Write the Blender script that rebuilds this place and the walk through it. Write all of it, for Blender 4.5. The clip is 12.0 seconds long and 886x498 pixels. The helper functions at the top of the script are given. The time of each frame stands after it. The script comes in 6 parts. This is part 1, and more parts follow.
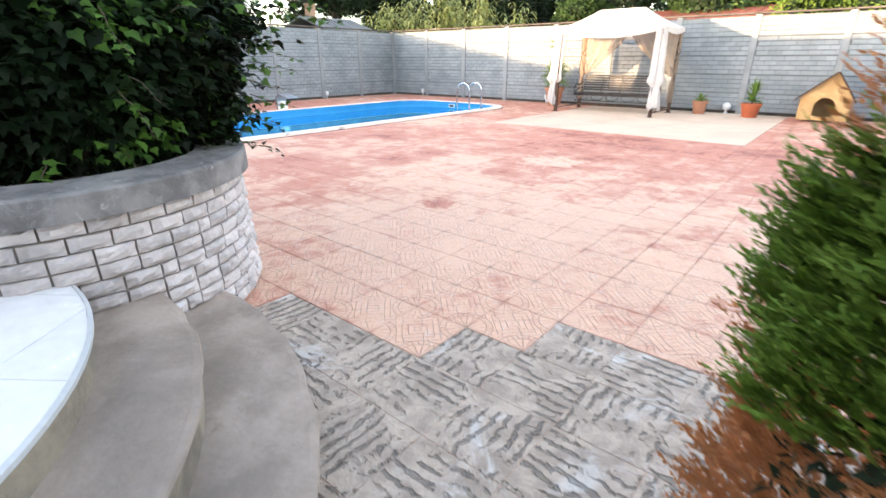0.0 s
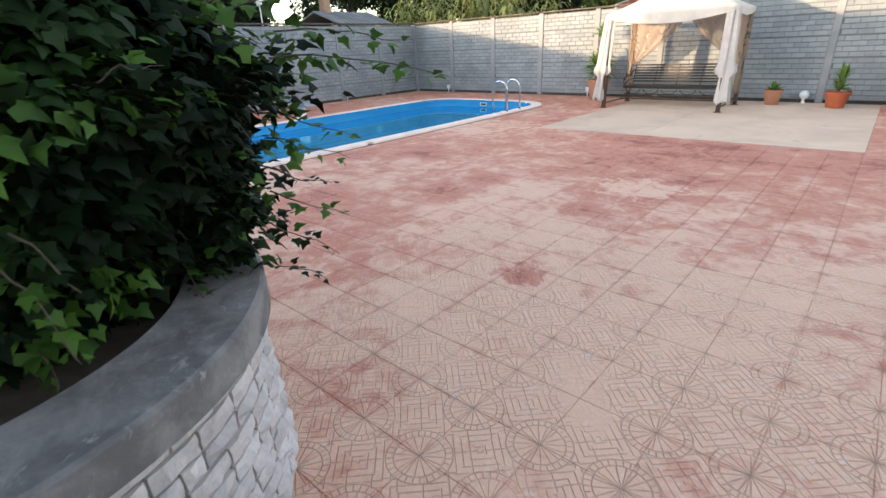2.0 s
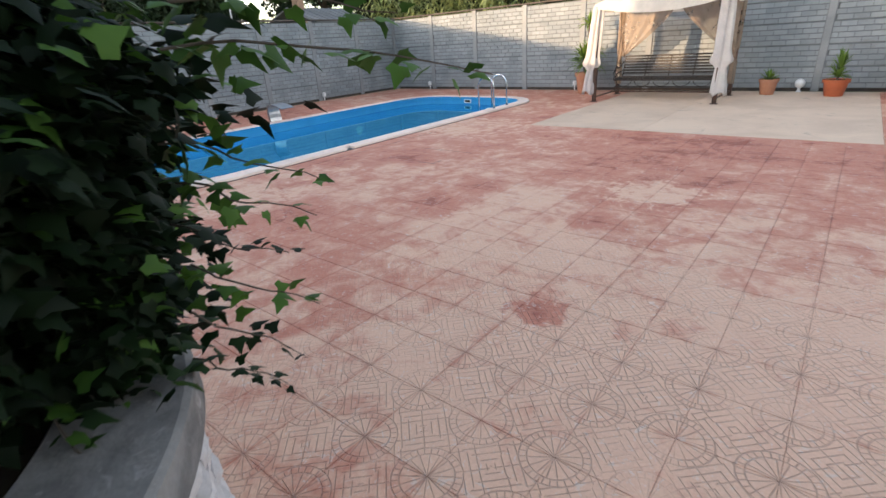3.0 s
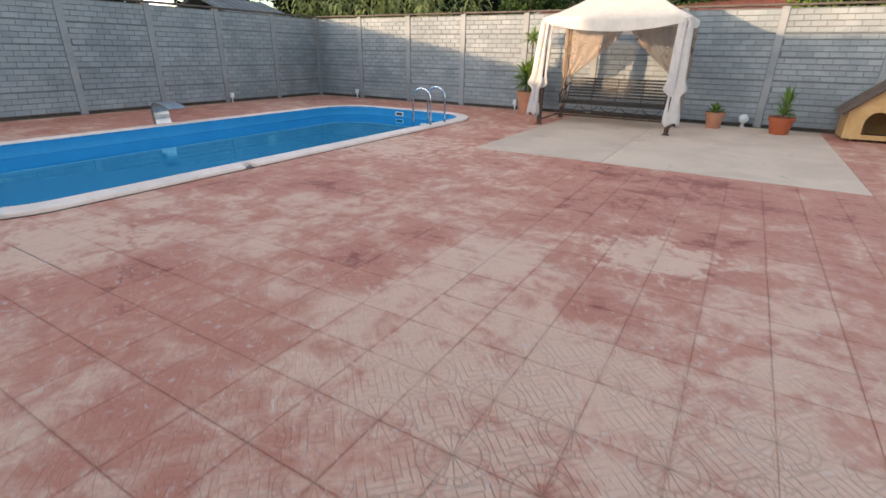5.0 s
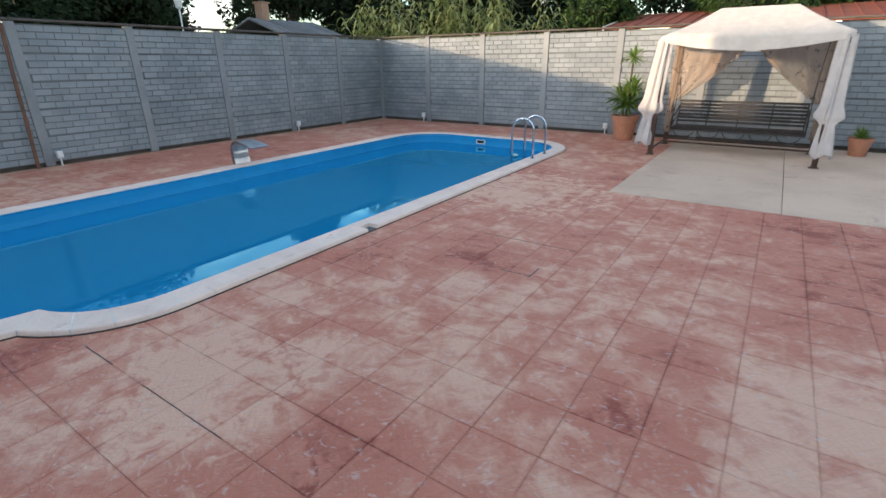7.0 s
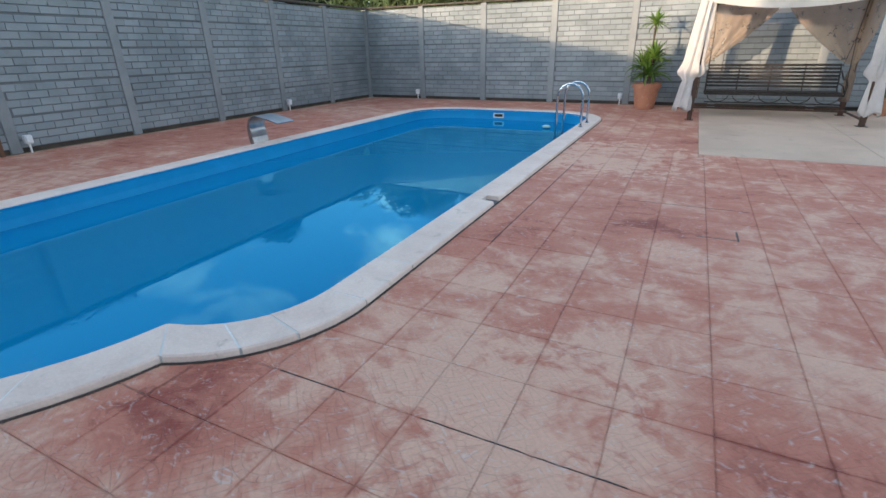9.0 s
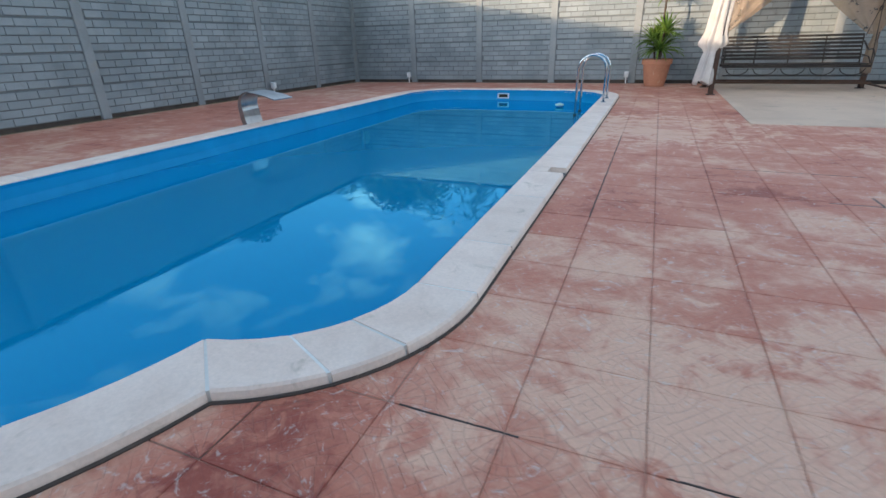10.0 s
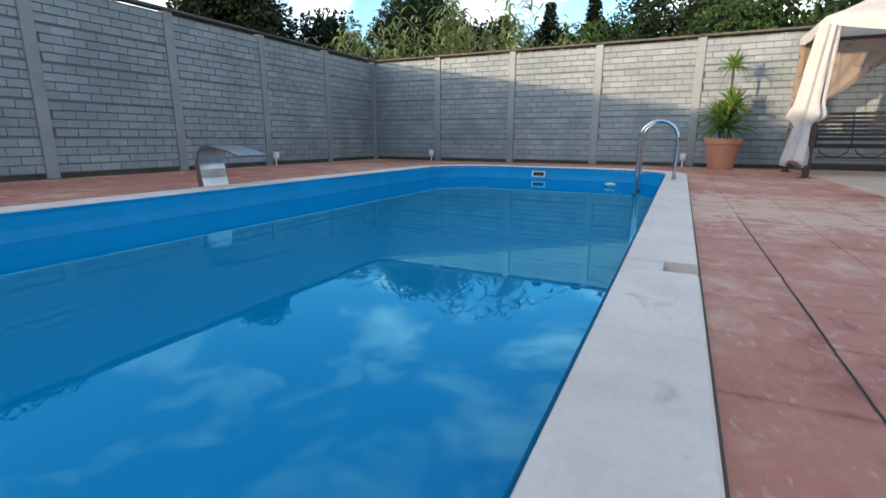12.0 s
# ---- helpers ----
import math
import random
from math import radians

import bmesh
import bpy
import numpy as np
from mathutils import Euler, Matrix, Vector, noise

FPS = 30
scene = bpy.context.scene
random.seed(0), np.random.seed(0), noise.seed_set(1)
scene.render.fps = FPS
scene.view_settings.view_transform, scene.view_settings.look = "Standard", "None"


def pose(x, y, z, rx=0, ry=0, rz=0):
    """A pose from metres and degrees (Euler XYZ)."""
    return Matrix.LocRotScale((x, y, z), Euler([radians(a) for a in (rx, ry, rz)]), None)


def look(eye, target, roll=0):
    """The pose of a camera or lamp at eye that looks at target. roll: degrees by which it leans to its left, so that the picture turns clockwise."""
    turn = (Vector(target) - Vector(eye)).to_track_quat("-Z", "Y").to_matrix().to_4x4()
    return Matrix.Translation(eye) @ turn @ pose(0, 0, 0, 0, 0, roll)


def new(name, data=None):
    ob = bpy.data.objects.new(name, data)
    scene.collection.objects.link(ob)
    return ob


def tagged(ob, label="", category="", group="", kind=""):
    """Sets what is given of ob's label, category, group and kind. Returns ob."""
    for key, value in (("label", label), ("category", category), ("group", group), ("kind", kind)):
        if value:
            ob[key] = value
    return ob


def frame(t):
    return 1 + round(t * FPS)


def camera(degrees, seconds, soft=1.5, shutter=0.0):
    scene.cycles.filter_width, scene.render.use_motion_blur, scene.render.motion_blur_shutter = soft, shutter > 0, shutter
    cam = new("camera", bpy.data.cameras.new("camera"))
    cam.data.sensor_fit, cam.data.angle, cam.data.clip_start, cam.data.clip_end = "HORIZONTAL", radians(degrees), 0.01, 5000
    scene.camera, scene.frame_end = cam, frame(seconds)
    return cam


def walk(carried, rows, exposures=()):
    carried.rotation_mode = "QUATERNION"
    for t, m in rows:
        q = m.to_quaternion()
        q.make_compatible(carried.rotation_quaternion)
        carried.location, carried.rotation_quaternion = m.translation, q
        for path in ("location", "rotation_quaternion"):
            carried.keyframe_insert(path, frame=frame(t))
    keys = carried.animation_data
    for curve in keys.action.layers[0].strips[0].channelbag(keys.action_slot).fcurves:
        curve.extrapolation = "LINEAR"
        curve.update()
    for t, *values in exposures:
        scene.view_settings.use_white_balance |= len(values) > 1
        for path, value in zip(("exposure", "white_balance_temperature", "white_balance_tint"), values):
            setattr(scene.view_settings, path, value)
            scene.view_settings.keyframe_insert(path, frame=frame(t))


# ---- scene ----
cam = camera(85.4, 12.0, shutter=0.3)
PATH = [
    (0, (0.104, 0.319, 1.473), (-1.09, 1.746, 0.741), -0.0),
    (0.5, (-0.237, 0.509, 1.503), (-1.519, 1.886, 0.823), 0.5),
    (1, (-0.578, 0.74, 1.556), (-1.894, 2.063, 0.837), -0.7),
    (1.5, (-0.961, 0.931, 1.642), (-2.208, 2.305, 0.896), -3.1),
    (2, (-1.315, 1.169, 1.75), (-2.558, 2.53, 0.974), -2.7),
    (2.5, (-1.584, 1.399, 1.755), (-2.819, 2.761, 0.968), -2.4),
    (2.7, (-1.706, 1.492, 1.748), (-2.906, 2.887, 0.965), -3.8),
    (4.3, (-2.533, 2.49, 1.484), (-3.596, 3.954, 0.632), -0.2),
    (4.5, (-2.663, 2.621, 1.456), (-3.644, 4.149, 0.617), -0.2),
    (5, (-3.012, 2.999, 1.578), (-3.956, 4.591, 0.819), 1.0),
    (5.5, (-3.488, 3.232, 1.73), (-4.528, 4.781, 1.011), 0.1),
    (6, (-4.019, 3.36, 1.888), (-5.124, 4.881, 1.204), 0.7),
    (6.5, (-4.52, 3.417, 1.923), (-5.618, 4.95, 1.257), 1.5),
    (7, (-5.064, 3.339, 1.882), (-6.107, 4.884, 1.157), -0.5),
    (7.2, (-5.341, 3.307, 1.839), (-6.362, 4.854, 1.089), 1.3),
    (8.8, (-7.018, 2.992, 1.493), (-7.863, 4.633, 0.722), 0.3),
    (9, (-7.217, 2.948, 1.472), (-8.043, 4.599, 0.701), -1.1),
    (9.5, (-7.705, 3.072, 1.315), (-8.462, 4.746, 0.523), -2.2),
    (10, (-8.215, 3.279, 1.083), (-8.938, 4.968, 0.293), -1.6),
    (10.5, (-8.578, 3.643, 0.792), (-9.12, 5.436, 0.093), -2.2),
    (11, (-8.788, 4.056, 0.626), (-9.453, 5.826, -0.026), -2.8),
    (11.5, (-8.89, 4.568, 0.56), (-9.676, 6.319, 0.0), -2.0),
    (12, (-8.94, 5.193, 0.58), (-9.792, 6.946, 0.132), 0.2),
]
EXPOSURES = [(0, 3.62, 7900, 15), (1, 3.17, 7800, 15), (1.5, 2.98, 7600, 13), (2.5, 2.66, 7700, 14), (4.5, 2.46, 7800, 15), (5.5, 2.34, 7300, 12), (6.5, 2.26, 7100, 10), (7, 2.20, 7000, 11), (9.5, 2.22, 6700, 8), (12, 2.12, 6600, 7)]
walk(cam, [(t, look(eye, target, roll)) for t, eye, target, roll in PATH], EXPOSURES)

# ---- world, sun, exposure ----
SUN_EL, SUN_AZ = radians(5.5), radians(212)
world = bpy.data.worlds.new("world")
scene.world = world
world.use_nodes = True
wt = world.node_tree
wt.nodes.clear()
w_out = wt.nodes.new("ShaderNodeOutputWorld")
w_bg = wt.nodes.new("ShaderNodeBackground")
w_sky = wt.nodes.new("ShaderNodeTexSky")
w_sky.sky_type = "NISHITA"
w_sky.sun_disc = False
w_sky.sun_elevation, w_sky.sun_rotation = SUN_EL, SUN_AZ
w_sky.air_density, w_sky.dust_density, w_sky.ozone_density = 1.0, 0.6, 2.5
w_tc = wt.nodes.new("ShaderNodeTexCoord")
w_map = wt.nodes.new("ShaderNodeMapping")
w_map.inputs["Scale"].default_value = (1.0, 1.0, 2.2)
w_noise = wt.nodes.new("ShaderNodeTexNoise")
w_noise.inputs["Scale"].default_value = 4.2
w_noise.inputs["Detail"].default_value = 7.0
w_noise.inputs["Roughness"].default_value = 0.6
w_noise.inputs["Distortion"].default_value = 0.35
w_ramp = wt.nodes.new("ShaderNodeMapRange")
w_ramp.inputs["From Min"].default_value, w_ramp.inputs["From Max"].default_value = 0.47, 0.66
w_bw = wt.nodes.new("ShaderNodeRGBToBW")
w_gain = wt.nodes.new("ShaderNodeVectorMath")
w_gain.operation = "SCALE"
w_white = wt.nodes.new("ShaderNodeCombineColor")
w_mul = wt.nodes.new("ShaderNodeMath")
w_mul.operation = "MULTIPLY"
w_mul.inputs[1].default_value = 3.2
w_mix = wt.nodes.new("ShaderNodeMix")
w_mix.data_type = "RGBA"
L = wt.links.new
L(w_tc.outputs["Generated"], w_map.inputs["Vector"])
L(w_map.outputs[0], w_noise.inputs["Vector"])
L(w_noise.outputs["Fac"], w_ramp.inputs["Value"])
L(w_sky.outputs[0], w_bw.inputs[0])
L(w_bw.outputs[0], w_mul.inputs[0])
for i in range(3):
    L(w_mul.outputs[0], w_white.inputs[i])
L(w_ramp.outputs["Result"], w_mix.inputs["Factor"])
L(w_sky.outputs[0], w_mix.inputs["A"])
L(w_white.outputs[0], w_mix.inputs["B"])
L(w_mix.outputs["Result"], w_bg.inputs["Color"])
w_bg.inputs["Strength"].default_value = 0.15
L(w_bg.outputs[0], w_out.inputs[0])

sun = new("sun", bpy.data.lights.new("sun", "SUN"))
sun.data.energy, sun.data.angle, sun.data.color = 1.35, radians(0.6), (1.0, 0.76, 0.52)
sd = Vector((math.sin(SUN_AZ) * math.cos(SUN_EL), math.cos(SUN_AZ) * math.cos(SUN_EL), math.sin(SUN_EL)))
sun.rotation_euler = sd.to_track_quat("Z", "Y").to_euler()


# ---- materials ----
class Nodes:
    def __init__(self, name):
        self.mat = bpy.data.materials.new(name)
        self.mat.use_nodes = True
        self.t = self.mat.node_tree
        self.bsdf = self.t.nodes["Principled BSDF"]
        self.out = self.t.nodes["Material Output"]

    def node(self, kind, **vals):
        n = self.t.nodes.new(kind)
        for k, v in vals.items():
            self.put(n.inputs[k.replace("_", " ")], v)
        return n

    def put(self, sock, v):
        if isinstance(v, bpy.types.NodeSocket):
            self.t.links.new(v, sock)
        else:
            sock.default_value = v

    def m(self, op, a, b=None, c=None, clamp=False):
        n = self.t.nodes.new("ShaderNodeMath")
        n.operation, n.use_clamp = op, clamp
        for i, v in enumerate((a, b, c)):
            if v is not None:
                self.put(n.inputs[i], v)
        return n.outputs[0]

    def noise(self, vec, scale, detail=4.0, rough=0.55, distort=0.0):
        n = self.node("ShaderNodeTexNoise", Vector=vec, Scale=scale, Detail=detail, Roughness=rough, Distortion=distort)
        return n.outputs["Fac"]

    def ramp(self, v, lo, hi, a=0.0, b=1.0):
        n = self.t.nodes.new("ShaderNodeMapRange")
        n.interpolation_type = "SMOOTHSTEP"
        for i, x in enumerate((v, lo, hi, a, b)):
            self.put(n.inputs[i], x)
        return n.outputs[0]

    def mix(self, f, a, b, blend="MIX"):
        n = self.t.nodes.new("ShaderNodeMix")
        n.data_type, n.blend_type = "RGBA", blend
        self.put(n.inputs["Factor"], f)
        for k, v in (("A", a), ("B", b)):
            if not isinstance(v, bpy.types.NodeSocket):
                v = (*v[:3], 1.0)
            self.put(n.inputs[k], v)
        return n.outputs["Result"]

    def where(self, world_space=False):
        if world_space:
            return self.t.nodes.new("ShaderNodeNewGeometry").outputs["Position"]
        return self.t.nodes.new("ShaderNodeTexCoord").outputs["Object"]

    def rnd(self):
        a = self.t.nodes.new("ShaderNodeObjectInfo").outputs["Random"]
        b = self.t.nodes.new("ShaderNodeNewGeometry").outputs["Random Per Island"]
        return self.m("FRACT", self.m("ADD", a, b))

    def bump(self, h, strength=0.3, dist=0.01):
        n = self.node("ShaderNodeBump", Strength=strength, Distance=dist, Height=h)
        self.t.links.new(n.outputs[0], self.bsdf.inputs["Normal"])

    def done(self, color, rough=0.7, metal=0.0, spec=0.5):
        self.put(self.bsdf.inputs["Base Color"], color if isinstance(color, bpy.types.NodeSocket) else (*color[:3], 1))
        self.put(self.bsdf.inputs["Roughness"], rough)
        self.put(self.bsdf.inputs["Metallic"], metal)
        self.bsdf.inputs["Specular IOR Level"].default_value = spec
        return self.mat


def surface(name, c1, c2, rough=0.75, big=1.5, fine=30.0, bump=0.3, dist=0.004, vary=0.12, metal=0.0, spec=0.4, stain=None, world_space=True):
    k = Nodes(name)
    p = k.where(world_space)
    a = k.noise(p, big, 5, 0.6, 0.4)
    b = k.noise(p, fine, 6, 0.65)
    col = k.mix(k.ramp(a, 0.35, 0.68), c1, c2)
    if stain:
        s = k.noise(p, big * 2.7, 6, 0.7, 0.8)
        col = k.mix(k.ramp(s, 0.56, 0.72, 0, 0.7), col, stain)
    v = k.m("ADD", 1 - vary, k.m("MULTIPLY", k.rnd(), 2 * vary))
    v = k.m("MULTIPLY", v, k.m("ADD", 0.82, k.m("MULTIPLY", b, 0.36)))
    g = k.t.nodes.new("ShaderNodeCombineColor")
    for i in range(3):
        k.put(g.inputs[i], v)
    col = k.mix(1.0, col, g.outputs[0], "MULTIPLY")
    k.bump(k.m("ADD", b, k.m("MULTIPLY", a, 0.6)), bump, dist)
    return k.done(col, k.m("ADD", rough - 0.08, k.m("MULTIPLY", b, 0.16)), metal, spec)


GX, GY, PX, PY = -2.57, 1.90, 0.395, 0.410


def paving(name, light, red, deep, groove_amt, red_bias, relief):
    k = Nodes(name)
    p = k.where(True)
    s = k.t.nodes.new("ShaderNodeSeparateXYZ")
    k.put(s.inputs[0], p)
    x, y = s.outputs[0], s.outputs[1]
    u = k.m("DIVIDE", k.m("SUBTRACT", x, GX), PX)
    v = k.m("DIVIDE", k.m("SUBTRACT", y, GY), PY)
    du = k.m("MULTIPLY", k.m("SUBTRACT", u, k.m("ROUND", u)), PX)
    dv = k.m("MULTIPLY", k.m("SUBTRACT", v, k.m("ROUND", v)), PY)
    r = k.m("SQRT", k.m("ADD", k.m("MULTIPLY", du, du), k.m("MULTIPLY", dv, dv)))
    ang = k.m("ARCTAN2", dv, du)

    def line(d, w):
        return k.m("SUBTRACT", 1.0, k.m("DIVIDE", k.m("ABSOLUTE", d), w), clamp=True)

    def spoke(n):
        f = k.m("SUBTRACT", k.m("FRACT", k.m("MULTIPLY", ang, n / (2 * math.pi))), 0.5)
        return k.m("MULTIPLY", k.m("MULTIPLY", f, 2 * math.pi / n), r)

    rings = k.m("MAXIMUM", line(k.m("SUBTRACT", r, 0.158), 0.005), line(k.m("SUBTRACT", r, 0.122), 0.005))
    ins = k.m("LESS_THAN", r, 0.122)
    band = k.m("MULTIPLY", k.m("GREATER_THAN", r, 0.122), k.m("LESS_THAN", r, 0.158))
    sp = k.m("MULTIPLY", line(spoke(16), 0.004), ins)
    tk = k.m("MULTIPLY", line(spoke(28), 0.004), band)
    # herringbone blocks between the rosettes
    side = k.m("GREATER_THAN", k.m("MULTIPLY", du, dv), 0.0)
    d1, d2 = k.m("ADD", x, y), k.m("SUBTRACT", x, y)
    q1 = k.m("ADD", k.m("MULTIPLY", d1, side), k.m("MULTIPLY", d2, k.m("SUBTRACT", 1.0, side)))
    q2 = k.m("ADD", k.m("MULTIPLY", d2, side), k.m("MULTIPLY", d1, k.m("SUBTRACT", 1.0, side)))
    st = k.m("SUBTRACT", k.m("FRACT", k.m("DIVIDE", q1, 0.052)), 0.5)
    st2 = k.m("SUBTRACT", k.m("FRACT", k.m("DIVIDE", q2, 0.16)), 0.5)
    hb = k.m("MULTIPLY", k.m("MAXIMUM", line(st, 0.11), line(st2, 0.035)), k.m("GREATER_THAN", r, 0.160))
    groove = k.m("MAXIMUM", k.m("MAXIMUM", rings, sp), k.m("MAXIMUM", tk, hb))
    wear = k.noise(p, 1.7, 4, 0.6, 0.6)
    near = k.m("MULTIPLY", k.ramp(y, 3.5, 7.0, 1.0, 0.35), k.ramp(x, -5.4, -3.0, 0.40, 1.0))
    groove = k.m("MULTIPLY", groove, k.m("MULTIPLY", k.ramp(wear, 0.28, 0.5), near))
    n1 = k.noise(p, 0.42, 3, 0.5, 0.3)
    n2 = k.noise(p, 1.9, 7, 0.62, 0.9)
    n3 = k.noise(p, 6.0, 6, 0.7, 0.8)
    n4 = k.noise(p, 55.0, 5, 0.7)
    tile = k.rnd()
    bandy = k.m("MULTIPLY", k.ramp(y, 5.0, 9.0), k.ramp(y, 10.6, 12.6, 1.0, 0.45))
    reach = k.m("ADD", k.m("MULTIPLY", n1, 0.42), k.m("MULTIPLY", n2, 0.74))
    reach = k.m("ADD", reach, k.m("MULTIPLY", n3, 0.54))
    reach = k.m("ADD", reach, k.m("MULTIPLY", bandy, 0.10))
    reach = k.m("ADD", reach, k.m("MULTIPLY", k.m("SUBTRACT", tile, 0.5), 0.08))
    reach = k.m("ADD", reach, red_bias)
    far_red = k.m("MAXIMUM", k.ramp(y, 4.0, 8.0), k.ramp(x, -2.5, -6.0))
    reach = k.m("ADD", reach, k.m("MULTIPLY", k.m("SUBTRACT", far_red, 1.0), 0.13))
    for cx, cy, cr, amt in ((-3.22, 4.22, 0.22, 0.50), (-5.35, 5.65, 0.45, 0.32), (-5.3, 6.5, 0.40, 0.25), (-6.6, 4.9, 0.50, 0.25), (-7.6, 7.4, 0.65, 0.30), (-3.2, 9.8, 0.9, 0.30), (-4.6, 10.3, 0.6, 0.2), (-2.9, 7.9, 0.35, 0.25), (-3.65, 6.0, 0.30, 0.32), (-1.0, 10.1, 0.6, 0.2),
                            (-9.0, 4.0, 0.45, 0.38), (-7.15, 11.8, 0.30, 0.35), (-5.3, 4.6, 0.45, 0.2), (-8.3, 6.9, 0.35, 0.2), (-3.4, 7.2, 0.55, -0.30), (-8.35, 6.6, 0.45, 0.30), (-6.9, 4.15, 0.5, 0.25), (-8.1, 10.2, 1.3, -0.30), (-7.6, 4.6, 0.7, -0.18), (-5.9, 9.2, 0.6, -0.12)):
        ex, ey = k.m("SUBTRACT", x, cx), k.m("SUBTRACT", y, cy)
        dd = k.m("SQRT", k.m("ADD", k.m("MULTIPLY", ex, ex), k.m("MULTIPLY", ey, ey)))
        dd = k.m("ADD", dd, k.m("MULTIPLY", k.m("SUBTRACT", n3, 0.5), cr * 3.2))
        reach = k.m("ADD", reach, k.ramp(dd, cr * 1.05, cr * 0.5, 0.0, amt * 0.60))
    seam = k.m("MAXIMUM", line(du, 0.016), line(dv, 0.016))
    reach = k.m("ADD", reach, k.m("MULTIPLY", seam, k.m("MULTIPLY", n2, 0.12)))
    m1 = k.ramp(reach, 0.74, 1.04)
    m2 = k.ramp(reach, 1.05, 1.24)
    col = k.mix(m1, light, red)
    col = k.mix(m2, col, deep)
    # Pale scratches, and whitish shine streaks put in as colour.
    scuff_shine = k.m("MULTIPLY", k.ramp(k.noise(p, 9.0, 7, 0.75, 2.5), 0.57, 0.63), 0.50)
    col = k.mix(scuff_shine, col, (0.62, 0.55, 0.50))
    col = k.mix(k.m("MULTIPLY", groove, groove_amt), col, (0.16, 0.115, 0.105))
    dark = k.m("MULTIPLY", k.ramp(k.noise(p, 4.3, 5, 0.7, 0.5), 0.66, 0.74), 0.45)
    col = k.mix(dark, col, (0.15, 0.10, 0.09))
    # open cracks along a few joints
    wob = k.m("MULTIPLY", k.m("SUBTRACT", n3, 0.5), 0.022)
    crack = 0.0
    for fixed, along, at, lo, hi, w in ((y, x, 8.05, -7.65, -6.55, 0.009), (x, y, -8.495, 6.4, 9.5, 0.006), (y, x, 7.20, -7.0, -6.68, 0.010), (x, y, -6.69, 7.18, 7.42, 0.010), (y, x, 4.36, -8.85, -8.45, 0.006), (y, x, 4.36, -8.05, -7.2, 0.004)):
        one = line(k.m("ADD", k.m("SUBTRACT", fixed, at), wob), w)
        one = k.m("MULTIPLY", one, k.m("MULTIPLY", k.m("GREATER_THAN", along, lo), k.m("LESS_THAN", along, hi)))
        crack = k.m("MAXIMUM", crack, one)
    col = k.mix(k.ramp(crack, 0.0, 0.4), col, (0.07, 0.055, 0.05))
    v = k.m("ADD", 0.80, k.m("MULTIPLY", n4, 0.4))
    g = k.t.nodes.new("ShaderNodeCombineColor")
    for i in range(3):
        k.put(g.inputs[i], v)
    col = k.mix(1.0, col, g.outputs[0], "MULTIPLY")
    h = k.m("ADD", k.m("MULTIPLY", groove, -1.0), k.m("ADD", k.m("MULTIPLY", n4, 0.35), k.m("MULTIPLY", n3, 0.9)))
    k.bump(h, relief, 0.006)
    return k.done(col, k.m("ADD", 0.48, k.m("MULTIPLY", n3, 0.28)), 0, 0.45)


def rough_paving(name):
    """Unstained stamped concrete with deep broken grooves, pits and pale smears."""
    k = Nodes(name)
    p = k.where(True)
    s = k.t.nodes.new("ShaderNodeSeparateXYZ")
    k.put(s.inputs[0], p)
    x, y = s.outputs[0], s.outputs[1]
    cu = k.m("FLOOR", k.m("DIVIDE", k.m("SUBTRACT", x, GX), PX))
    cv = k.m("FLOOR", k.m("DIVIDE", k.m("SUBTRACT", y, GY), PY))
    odd = k.m("MODULO", k.m("ABSOLUTE", k.m("ADD", cu, cv)), 2.0)
    wob = k.m("MULTIPLY", k.m("SUBTRACT", k.noise(p, 5.5, 5, 0.65, 1.0), 0.5), 0.12)
    a = k.m("ADD", k.m("MULTIPLY", x, odd), k.m("MULTIPLY", y, k.m("SUBTRACT", 1.0, odd)))
    a = k.m("ADD", a, wob)
    st = k.m("ABSOLUTE", k.m("SUBTRACT", k.m("FRACT", k.m("DIVIDE", a, 0.061)), 0.5))
    groove = k.ramp(st, 0.20, 0.08)
    groove = k.m("MULTIPLY", groove, k.ramp(k.noise(p, 3.6, 5, 0.65, 0.8), 0.45, 0.54))
    pits = k.ramp(k.noise(p, 16.0, 6, 0.7, 1.2), 0.60, 0.70)
    fine = k.noise(p, 60.0, 5, 0.7)
    mid = k.noise(p, 7.0, 6, 0.7, 0.6)
    col = k.mix(k.ramp(mid, 0.35, 0.65), (0.33, 0.265, 0.22), (0.50, 0.41, 0.345))
    col = k.mix(k.ramp(k.noise(p, 2.3, 5, 0.65, 1.0), 0.56, 0.66, 0, 0.7), col, (0.60, 0.58, 0.56))
    col = k.mix(k.m("MULTIPLY", groove, 0.65), col, (0.13, 0.12, 0.11))
    col = k.mix(k.m("MULTIPLY", pits, 0.45), col, (0.15, 0.13, 0.11))
    h = k.m("ADD", k.m("MULTIPLY", groove, -1.0), k.m("ADD", k.m("MULTIPLY", fine, 0.3), k.m("MULTIPLY", mid, 0.9)))
    h = k.m("ADD", h, k.m("MULTIPLY", pits, -0.6))
    k.bump(h, 1.0, 0.022)
    return k.done(col, 0.85, 0, 0.3)


